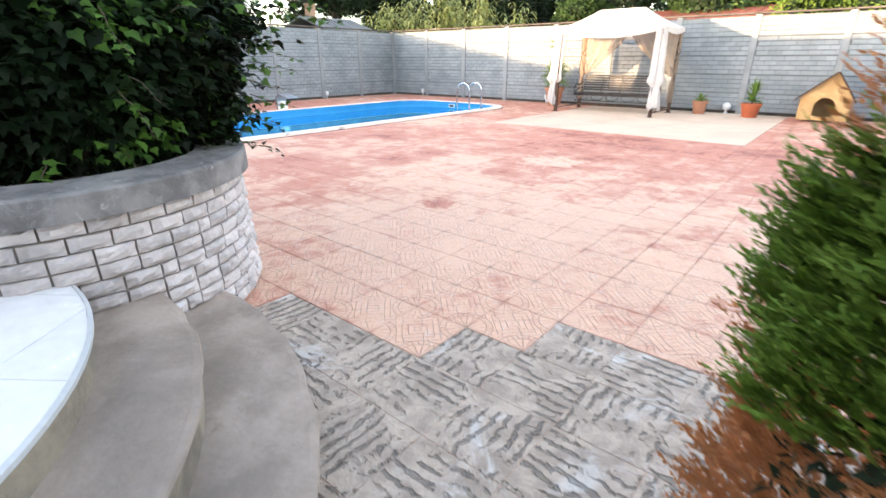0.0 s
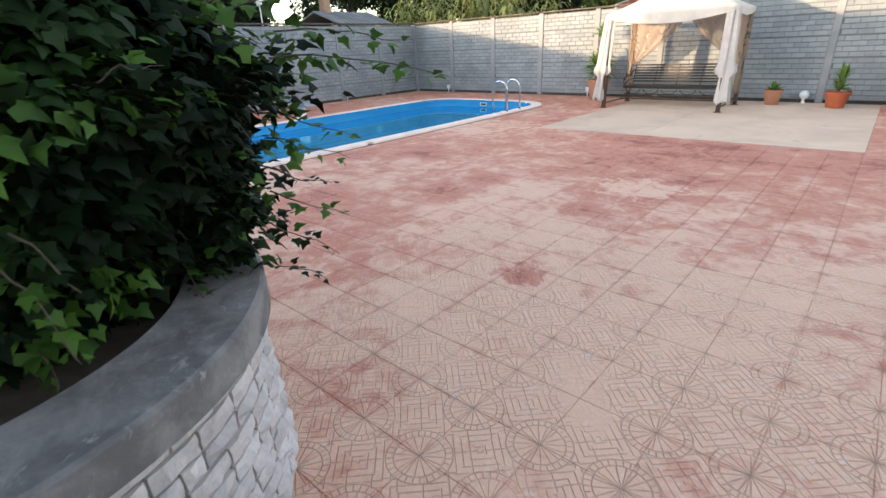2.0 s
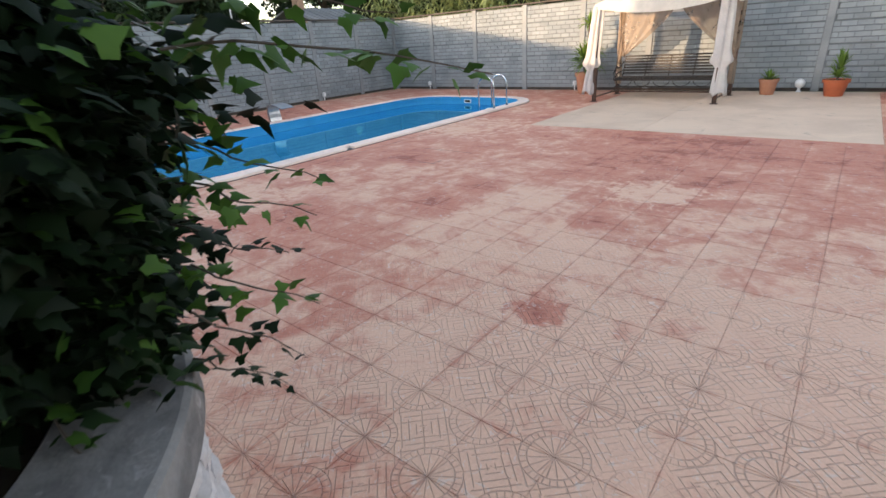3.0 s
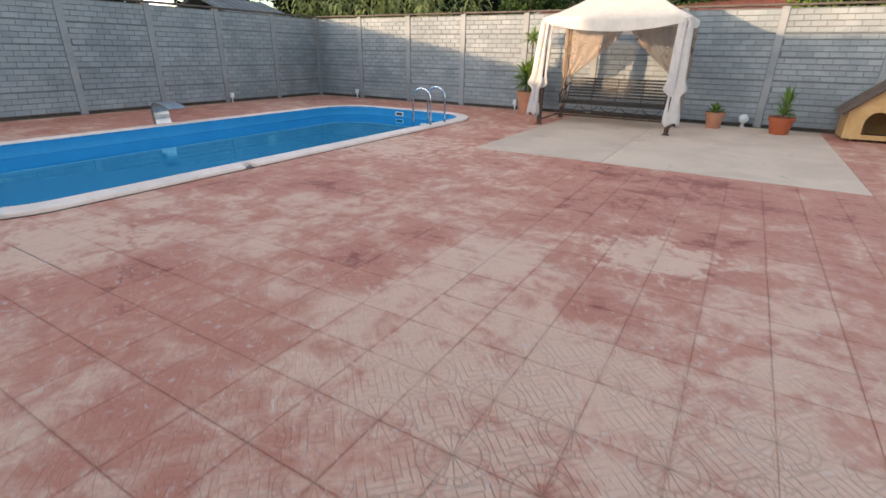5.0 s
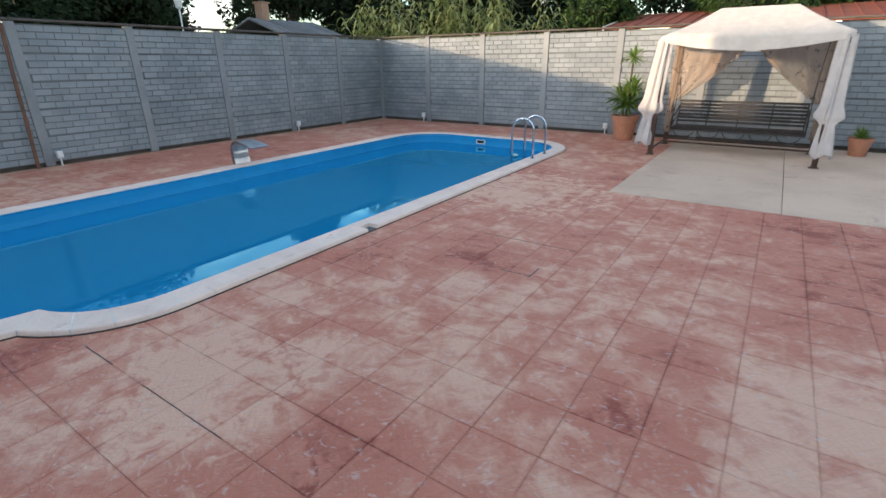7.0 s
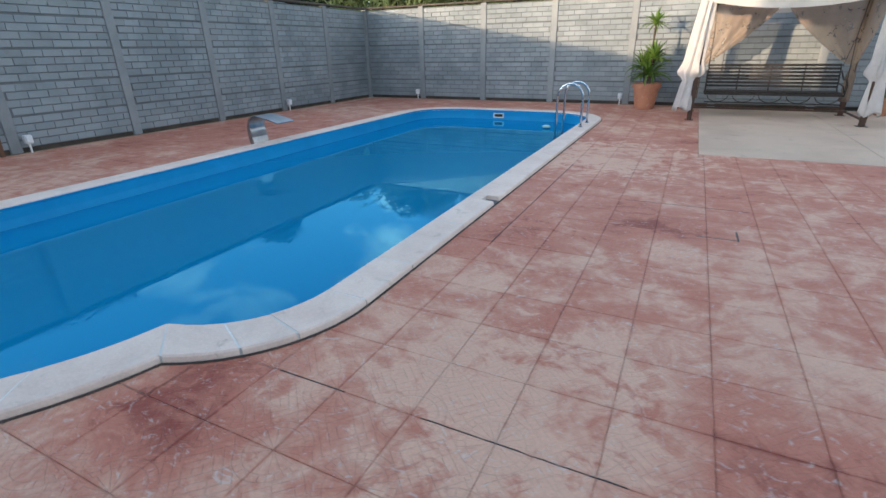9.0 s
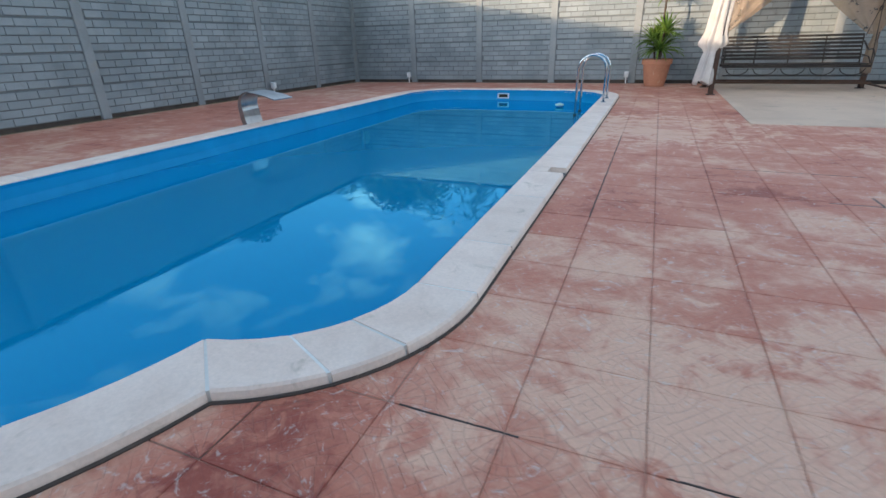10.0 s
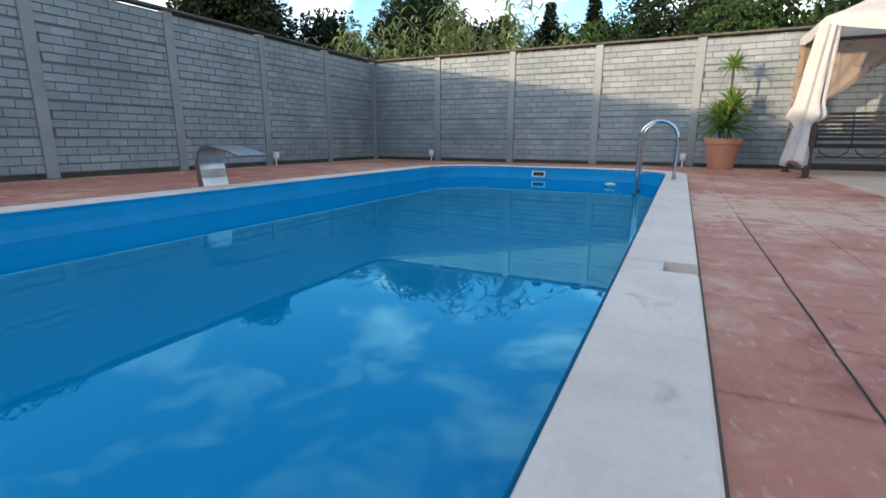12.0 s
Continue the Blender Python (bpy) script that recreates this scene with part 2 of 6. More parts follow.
M = {}
M["paving"] = paving("red_stamped_concrete", (0.68, 0.41, 0.295), (0.51, 0.185, 0.122), (0.29, 0.064, 0.041), 0.36, 0.045, 0.9)
M["grey_paving"] = rough_paving("grey_stamped_concrete")
M["underlay"] = surface("joint_mortar", (0.55, 0.38, 0.30), (0.24, 0.13, 0.10), 0.95, 0.9, 30, stain=(0.55, 0.45, 0.38))
M["ground"] = surface("dry_soil_and_grass", (0.10, 0.09, 0.05), (0.07, 0.10, 0.035), 0.95, 0.3, 8)
M["slab"] = surface("beige_concrete", (0.66, 0.495, 0.375), (0.56, 0.41, 0.31), 0.8, 0.8, 45, 0.25, 0.003, 0.03, stain=(0.36, 0.29, 0.23))
M["brick"] = surface("pale_grey_fence_paint", (0.250, 0.277, 0.295), (0.190, 0.218, 0.236), 0.8, 1.1, 60, 0.5, 0.004, 0.10, stain=(0.20, 0.205, 0.205))
M["panel"] = surface("fence_concrete_joint", (0.145, 0.157, 0.166), (0.11, 0.12, 0.127), 0.9, 2.0, 50, 0.4)
M["post"] = surface("fence_post_paint", (0.245, 0.26, 0.272), (0.20, 0.215, 0.226), 0.8, 1.3, 40, 0.3, 0.003, 0.06, stain=(0.27, 0.25, 0.22))
M["fence_cap"] = surface("weathered_cap", (0.10, 0.085, 0.075), (0.065, 0.055, 0.05), 0.9, 2.0, 40)
# Near-black for the shaded gap at the fence foot; also the coping edge.
M["gap_dark"] = surface("dark_gap_fill", (0.045, 0.037, 0.033), (0.08, 0.06, 0.05), 0.9, 3.0, 30)
M["dull_steel"] = surface("brushed_steel", (0.40, 0.40, 0.41), (0.30, 0.30, 0.31), 0.34, 6.0, 60, 0.05, 0.0005, 0.0, metal=1.0)
M["coping"] = surface("cream_coping_stone", (0.80, 0.665, 0.58), (0.71, 0.57, 0.49), 0.7, 2.5, 70, 0.25, 0.003, 0.05, stain=(0.50, 0.41, 0.33))
M["grout"] = surface("white_grout", (0.74, 0.73, 0.70), (0.64, 0.63, 0.60), 0.8)
M["liner"] = surface("blue_pool_liner", (0.0, 0.25, 0.50), (0.002, 0.28, 0.54), 0.4, 0.5, 3, 0.05, 0.002, 0.0, spec=0.3)
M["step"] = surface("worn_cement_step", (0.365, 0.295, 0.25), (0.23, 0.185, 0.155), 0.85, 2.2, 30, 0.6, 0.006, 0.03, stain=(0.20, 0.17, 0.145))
# Riser base set darker than the tread cement, with stain blotches.
M["riser"] = surface("darker_stained_cement_riser", (0.30, 0.25, 0.19), (0.15, 0.125, 0.10), 0.9, 3.0, 25, 0.6, 0.01, 0.03, stain=(0.10, 0.085, 0.07))
M["white_tile"] = surface("glossy_white_tile", (0.74, 0.75, 0.755), (0.70, 0.71, 0.72), 0.25, 1.0, 9, 0.02, 0.001, 0.02)
M["tile_edge"] = surface("grey_tile_trim", (0.50, 0.52, 0.53), (0.42, 0.44, 0.45), 0.4)
M["cap_stone"] = surface("planter_cap_cement", (0.22, 0.21, 0.205), (0.11, 0.105, 0.105), 0.9, 5.0, 30, 0.7, 0.008, 0.03, stain=(0.36, 0.35, 0.345))
M["hewn"] = surface("white_painted_hewn_brick", (0.53, 0.485, 0.475), (0.40, 0.365, 0.355), 0.85, 6.0, 35, 0.7, 0.008, 0.12, stain=(0.38, 0.34, 0.32))
M["mortar"] = surface("dark_mortar", (0.15, 0.125, 0.11), (0.22, 0.19, 0.165), 0.95, 6.0, 40)
M["soil"] = surface("planter_soil", (0.05, 0.035, 0.025), (0.08, 0.06, 0.04), 1.0, 5.0, 30)
M["steel"] = surface("polished_steel", (0.62, 0.63, 0.65), (0.58, 0.59, 0.61), 0.16, 3.0, 60, 0.02, 0.0005, 0.0, metal=1.0)
M["dark_wood"] = surface("dark_brown_post", (0.075, 0.035, 0.022), (0.045, 0.024, 0.017), 0.55, 4.0, 50, 0.3, 0.002, 0.08)
M["dark_metal"] = surface("dark_brown_painted_metal", (0.016, 0.012, 0.011), (0.026, 0.018, 0.015), 0.5, 4.0, 50, 0.15, 0.001, 0.05)
M["terracotta"] = surface("terracotta", (0.43, 0.19, 0.115), (0.36, 0.155, 0.095), 0.8, 5.0, 60, 0.3, 0.002, 0.05, stain=(0.50, 0.30, 0.21))
M["red_pot"] = surface("orange_red_plastic", (0.40, 0.095, 0.04), (0.34, 0.08, 0.035), 0.5, 4.0, 50, 0.1, 0.001, 0.04)
M["pine_board"] = surface("varnished_pine", (0.52, 0.33, 0.15), (0.43, 0.25, 0.10), 0.5, 3.0, 40, 0.2, 0.002, 0.10)
M["shingle"] = surface("brown_felt_shingle", (0.10, 0.07, 0.055), (0.15, 0.10, 0.075), 0.95, 4.0, 70, 0.5, 0.004, 0.15)
M["void"] = surface("hollow_shade_dark", (0.05, 0.032, 0.02), (0.035, 0.022, 0.014), 0.9)
M["white_plastic"] = surface("white_plastic", (0.70, 0.71, 0.72), (0.62, 0.63, 0.64), 0.4, 5.0, 40, 0.05, 0.001, 0.03)
M["old_board"] = surface("rusty_brown_board", (0.17, 0.085, 0.05), (0.10, 0.055, 0.04), 0.9, 3.0, 40, 0.5, 0.004, 0.1)
M["bark"] = surface("bark", (0.10, 0.075, 0.055), (0.06, 0.045, 0.035), 0.95, 5.0, 30, 0.8, 0.01, 0.1)
M["plaster"] = surface("pale_render", (0.50, 0.47, 0.42), (0.44, 0.41, 0.37), 0.9, 0.8, 40, 0.3, 0.003, 0.02)
M["red_roof"] = surface("red_roof_sheet", (0.27, 0.075, 0.045), (0.22, 0.065, 0.04), 0.7, 1.0, 12, 0.3, 0.01, 0.1)
M["grey_roof"] = surface("grey_roof_sheet", (0.20, 0.21, 0.22), (0.15, 0.155, 0.165), 0.7, 0.8, 12, 0.3, 0.01, 0.1)
M["brown_wall"] = surface("brown_gable_boards", (0.25, 0.13, 0.07), (0.19, 0.10, 0.055), 0.85, 1.5, 20)
M["chimney"] = surface("chimney_brick", (0.40, 0.25, 0.17), (0.33, 0.20, 0.14), 0.9, 4.0, 30)
M["float"] = surface("pale_green_plastic", (0.45, 0.68, 0.62), (0.38, 0.60, 0.55), 0.4)


def leafy(name, c1, c2, c3, rough=0.45, trans=0.25, noise_scale=2.5, spec=0.25):
    k = Nodes(name)
    p = k.where(True)
    f = k.rnd()
    col = k.mix(f, c1, c2)
    col = k.mix(k.ramp(k.noise(p, noise_scale, 4, 0.6), 0.50, 0.68), col, c3)
    k.done(col, rough, 0, spec)
    tr = k.t.nodes.new("ShaderNodeBsdfTranslucent")
    k.put(tr.inputs["Color"], col)
    mx = k.t.nodes.new("ShaderNodeMixShader")
    mx.inputs[0].default_value = trans
    k.t.links.new(k.bsdf.outputs[0], mx.inputs[1])
    k.t.links.new(tr.outputs[0], mx.inputs[2])
    k.t.links.new(mx.outputs[0], k.out.inputs[0])
    return k.mat


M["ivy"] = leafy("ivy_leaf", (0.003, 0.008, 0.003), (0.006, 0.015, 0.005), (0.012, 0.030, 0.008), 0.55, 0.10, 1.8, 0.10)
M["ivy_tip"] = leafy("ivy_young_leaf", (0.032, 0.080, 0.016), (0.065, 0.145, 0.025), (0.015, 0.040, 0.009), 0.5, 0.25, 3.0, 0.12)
M["ivy_shade"] = leafy("ivy_inner_shade", (0.005, 0.010, 0.005), (0.007, 0.014, 0.006), (0.005, 0.010, 0.005), 0.9, 0.0, 2.5, 0.02)
M["thuja"] = leafy("thuja_green", (0.12, 0.21, 0.030), (0.20, 0.32, 0.06), (0.25, 0.38, 0.08), 0.6, 0.25, 4.0)
M["thuja_dead"] = leafy("thuja_brown", (0.46, 0.17, 0.065), (0.55, 0.24, 0.10), (0.33, 0.13, 0.055), 0.8, 0.2, 4.0)
M["tree"] = leafy("broadleaf_green", (0.035, 0.075, 0.02), (0.055, 0.105, 0.025), (0.025, 0.055, 0.015), 0.6, 0.3, 0.7)
M["tree_bright"] = leafy("bright_green_leaf", (0.12, 0.20, 0.035), (0.17, 0.26, 0.045), (0.07, 0.13, 0.03), 0.6, 0.35, 0.9)
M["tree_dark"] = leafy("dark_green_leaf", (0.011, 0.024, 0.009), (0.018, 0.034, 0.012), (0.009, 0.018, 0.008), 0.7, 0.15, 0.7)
M["spruce"] = leafy("spruce_green", (0.012, 0.024, 0.013), (0.017, 0.034, 0.017), (0.009, 0.018, 0.010), 0.8, 0.1, 0.9)
M["reed"] = leafy("giant_reed_leaf", (0.17, 0.22, 0.09), (0.26, 0.31, 0.14), (0.10, 0.15, 0.05), 0.55, 0.3, 0.9)
M["yucca"] = leafy("yucca_leaf", (0.08, 0.16, 0.03), (0.17, 0.27, 0.05), (0.11, 0.20, 0.04), 0.45, 0.25, 6.0)


def cloth(name, color, clear, rough=0.9):
    k = Nodes(name)
    p = k.where(True)
    a = k.noise(p, 6.0, 4, 0.6)
    col = k.mix(k.ramp(a, 0.3, 0.7), color, [c * 0.88 for c in color])
    k.bump(k.noise(p, 240.0, 2), 0.15, 0.001)
    k.done(col, rough, 0, 0.1)
    tr = k.t.nodes.new("ShaderNodeBsdfTranslucent")
    k.put(tr.inputs["Color"], col)
    m1 = k.t.nodes.new("ShaderNodeMixShader")
    m1.inputs[0].default_value = 0.35
    tp = k.t.nodes.new("ShaderNodeBsdfTransparent")
    m2 = k.t.nodes.new("ShaderNodeMixShader")
    m2.inputs[0].default_value = clear
    k.t.links.new(k.bsdf.outputs[0], m1.inputs[1])
    k.t.links.new(tr.outputs[0], m1.inputs[2])
    k.t.links.new(m1.outputs[0], m2.inputs[1])
    k.t.links.new(tp.outputs[0], m2.inputs[2])
    k.t.links.new(m2.outputs[0], k.out.inputs[0])
    return k.mat


M["canopy"] = cloth("cream_canopy_cloth", (0.80, 0.75, 0.70), 0.0)
M["curtain"] = cloth("white_curtain_cloth", (0.74, 0.70, 0.68), 0.06)
M["mesh_net"] = cloth("beige_netting", (0.50, 0.39, 0.31), 0.52)


def water_material():
    k = Nodes("pool_water")
    k.t.nodes.remove(k.bsdf)
    p = k.where(True)
    fr = k.t.nodes.new("ShaderNodeFresnel")
    fr.inputs["IOR"].default_value = 1.62
    h = k.noise(p, 2.2, 2, 0.5, 0.2)
    b = k.node("ShaderNodeBump", Strength=0.012, Distance=0.02, Height=h)
    gl = k.t.nodes.new("ShaderNodeBsdfGlossy")
    gl.inputs["Roughness"].default_value = 0.0
    gl.inputs["Color"].default_value = (0.30, 0.84, 1.0, 1)
    k.t.links.new(b.outputs[0], gl.inputs["Normal"])
    k.t.links.new(b.outputs[0], fr.inputs["Normal"])
    tp = k.t.nodes.new("ShaderNodeBsdfTransparent")
    tp.inputs["Color"].default_value = (0.45, 0.92, 1.0, 1)
    mx = k.t.nodes.new("ShaderNodeMixShader")
    k.t.links.new(fr.outputs[0], mx.inputs[0])
    df = k.t.nodes.new("ShaderNodeBsdfDiffuse")
    df.inputs["Color"].default_value = (0.0, 0.29, 0.585, 1)
    m0 = k.t.nodes.new("ShaderNodeMixShader")
    m0.inputs[0].default_value = 0.72
    k.t.links.new(tp.outputs[0], m0.inputs[1])
    k.t.links.new(df.outputs[0], m0.inputs[2])
    k.t.links.new(m0.outputs[0], mx.inputs[1])
    k.t.links.new(gl.outputs[0], mx.inputs[2])
    k.t.links.new(mx.outputs[0], k.out.inputs[0])
    return k.mat


M["water"] = water_material()


# ---- mesh helpers ----
def link_mesh(name, bm, material, parent=None, label="", smooth=False, at=None):
    me = bpy.data.meshes.new(name)
    bmesh.ops.recalc_face_normals(bm, faces=bm.faces[:]) if len(bm.faces) < 3000 else None
    bm.to_mesh(me)
    bm.free()
    for mm in (material if isinstance(material, list) else [material]):
        me.materials.append(mm)
    if smooth:
        me.shade_smooth()
    ob = new(name, me)
    if at:
        ob.location = at
    if parent:
        ob.parent = parent
    return tagged(ob, label)


def part(name, bm, material, parent, label="", smooth=False):
    return link_mesh(name, bm, material, parent, label, smooth)


def from_lists(name, verts, faces, material, parent=None, label="", smooth=False):
    me = bpy.data.meshes.new(name)
    me.from_pydata(verts, [], faces)
    me.materials.append(material)
    if smooth:
        me.shade_smooth()
    ob = new(name, me)
    if parent:
        ob.parent = parent
    return tagged(ob, label)


def thing(name, x, y, z, rz=0, label="", category="", group="", kind=""):
    e = new(name)
    e.empty_display_size = 0.2
    e.matrix_world = pose(x, y, z, 0, 0, rz)
    return tagged(e, label, category, group, kind)


def box(bm, x0, x1, y0, y1, z0, z1, bevel=0.0, m=None):
    r = bmesh.ops.create_cube(bm, size=1.0)
    vs = r["verts"]
    for v in vs:
        v.co = Vector(((x0 + x1) / 2 + v.co.x * (x1 - x0), (y0 + y1) / 2 + v.co.y * (y1 - y0), (z0 + z1) / 2 + v.co.z * (z1 - z0)))
    if bevel:
        es = list({e for v in vs for e in v.link_edges})
        g = bmesh.ops.bevel(bm, geom=es, offset=bevel, segments=1, affect="EDGES", profile=0.5)
        vs = list({v for f in g["faces"] for v in f.verts} | {v for v in vs if v.is_valid})
    if m:
        for v in vs:
            v.co = m @ v.co
    return vs


def tube(bm, pts, rad, seg=8, cap=True):
    pts = [Vector(p) for p in pts]
    rings = []
    up = Vector((0, 0, 1))
    for i, p in enumerate(pts):
        d = (pts[min(i + 1, len(pts) - 1)] - pts[max(i - 1, 0)]).normalized()
        a = d.cross(up)
        if a.length < 0.05:
            a = d.cross(Vector((0, 1, 0)))
        a.normalize()
        b = d.cross(a).normalized()
        r = rad[i] if isinstance(rad, (list, tuple)) else rad
        rings.append([bm.verts.new(p + (a * math.cos(t) + b * math.sin(t)) * r) for t in (2 * math.pi * j / seg for j in range(seg))])
    for r0, r1 in zip(rings, rings[1:]):
        for j in range(seg):
            bm.faces.new((r0[j], r0[(j + 1) % seg], r1[(j + 1) % seg], r1[j]))
    if cap:
        bm.faces.new(rings[0][::-1])
        bm.faces.new(rings[-1])


def lathe(bm, prof, seg=28, cx=0.0, cy=0.0):
    rings = [[bm.verts.new((cx + r * math.cos(2 * math.pi * j / seg), cy + r * math.sin(2 * math.pi * j / seg), z)) for j in range(seg)] for r, z in prof]
    for r0, r1 in zip(rings, rings[1:]):
        for j in range(seg):
            bm.faces.new((r0[j], r0[(j + 1) % seg], r1[(j + 1) % seg], r1[j]))
    return rings


def sheet(bm, grid, thick=0.004):
    """A cloth: rows of points, given two skins joined at the rim."""
    rows, cols = len(grid), len(grid[0])
    P = [[Vector(p) for p in row] for row in grid]
    a = [[bm.verts.new(p) for p in row] for row in P]
    b = []
    for i in range(rows):
        row = []
        for j in range(cols):
            du = P[i][min(j + 1, cols - 1)] - P[i][max(j - 1, 0)]
            dv = P[min(i + 1, rows - 1)][j] - P[max(i - 1, 0)][j]
            n = du.cross(dv)
            n = n.normalized() if n.length > 1e-9 else Vector((0, 0, 1))
            row.append(bm.verts.new(P[i][j] + n * thick))
        b.append(row)
    for i in range(rows - 1):
        for j in range(cols - 1):
            bm.faces.new((a[i][j], a[i][j + 1], a[i + 1][j + 1], a[i + 1][j]))
            bm.faces.new((b[i][j], b[i + 1][j], b[i + 1][j + 1], b[i][j + 1]))
    rim = [(i, 0) for i in range(rows)] + [(rows - 1, j) for j in range(1, cols)] + [(i, cols - 1) for i in range(rows - 2, -1, -1)] + [(0, j) for j in range(cols - 2, 0, -1)]
    for (i, j), (k, l) in zip(rim, rim[1:] + rim[:1]):
        bm.faces.new((a[i][j], a[k][l], b[k][l], b[i][j]))


rng = random.Random(7)

# ---- pool outline: centre line data for the inner and outer rim of the coping ----
CPX = -11.25
HALF, RIM = 2.125, 0.305
Y_NEAR, Y_FAR, R_FAR, R_NEAR = 5.08, 14.6, 1.0, 0.72
ROM_Y, ROM_R = 4.595, 1.562
WATER_Z = -0.190


def meet(c1, r1, c2, r2):
    """Where two circles meet, the point with the larger x."""
    d = math.dist(c1, c2)
    a = (r1 * r1 - r2 * r2 + d * d) / (2 * d)
    h = math.sqrt(max(r1 * r1 - a * a, 0))
    ux, uy = (c2[0] - c1[0]) / d, (c2[1] - c1[1]) / d
    px, py = c1[0] + a * ux, c1[1] + a * uy
    return max(((px - h * uy, py + h * ux), (px + h * uy, py - h * ux)), key=lambda q: q[0])


def rim_lines(off):
    """The east half of the rim, from the middle of the far side round to the middle of the rounded step end, moved outward by off."""
    pts = []
    for i in range(9):
        pts.append((CPX + (HALF - R_FAR) * i / 8, Y_FAR + off))
    for i in range(1, 13):
        a = math.pi / 2 * (1 - i / 12)
        pts.append((CPX + HALF - R_FAR + (R_FAR + off) * math.cos(a), Y_FAR - R_FAR + (R_FAR + off) * math.sin(a)))
    n = 44
    for i in range(1, n + 1):
        pts.append((CPX + HALF + off, Y_FAR - R_FAR + (Y_NEAR - Y_FAR + R_FAR) * i / n))
    c1, r1 = (CPX + HALF - R_NEAR, Y_NEAR), R_NEAR + off
    c2, r2 = (CPX, ROM_Y), ROM_R + off
    cusp = meet(c1, r1, c2, r2)
    a1 = math.atan2(cusp[1] - c1[1], cusp[0] - c1[0])
    for i in range(1, 13):
        a = a1 * i / 12
        pts.append((c1[0] + r1 * math.cos(a), c1[1] + r1 * math.sin(a)))
    b0 = math.atan2(cusp[1] - c2[1], cusp[0] - c2[0])
    for i in range(1, 17):
        a = b0 + (-math.pi / 2 - b0) * i / 16
        pts.append((c2[0] + r2 * math.cos(a), c2[1] + r2 * math.sin(a)))
    return pts


def rim_loop(off):
    e = rim_lines(off)
    w = [(2 * CPX - x, y) for x, y in e[1:-1]][::-1]
    return e + w


INNER, OUTER, MID = rim_loop(0.0), rim_loop(RIM), rim_loop(0.12)


def inside(p, poly):
    x, y = p
    c = False
    for (x0, y0), (x1, y1) in zip(poly, poly[1:] + poly[:1]):
        if (y0 > y) != (y1 > y) and x < (x1 - x0) * (y - y0) / (y1 - y0) + x0:
            c = not c
    return c


# ---- ground ----
def ground_sheet():
    bm = bmesh.new()
    edges = []
    for loop in ([(-420, -420), (420, -420), (420, 420), (-420, 420)], MID):
        vs = [bm.verts.new((x, y, -0.03)) for x, y in loop]
        edges += [bm.edges.new((a, b)) for a, b in zip(vs, vs[1:] + vs[:1])]
    bmesh.ops.triangle_fill(bm, use_beauty=True, use_dissolve=False, edges=edges)
    return tagged(link_mesh("ground", bm, M["ground"]), "dry soil and short grass around the yard", "ground", kind="structure")


ground_sheet()

# ---- concrete slab under the swing ----
SX0, SX1, SY0, SY1 = -6.98, -1.37, 10.76, 17.05
slab = thing("concrete_slab", (SX0 + SX1) / 2, (SY0 + SY1) / 2, -0.03, 0, "smooth beige concrete slab with a joint across, spotted with small stains", "concrete slab", kind="structure")
for x0, x1 in ((SX0, -4.755), (-4.747, SX1)):
    bm = bmesh.new()
    box(bm, x0 - (SX0 + SX1) / 2, x1 - (SX0 + SX1) / 2, -(SY1 - SY0) / 2, (SY1 - SY0) / 2, 0.0, 0.034, 0.003)
    part("slab_field", bm, M["slab"], slab)


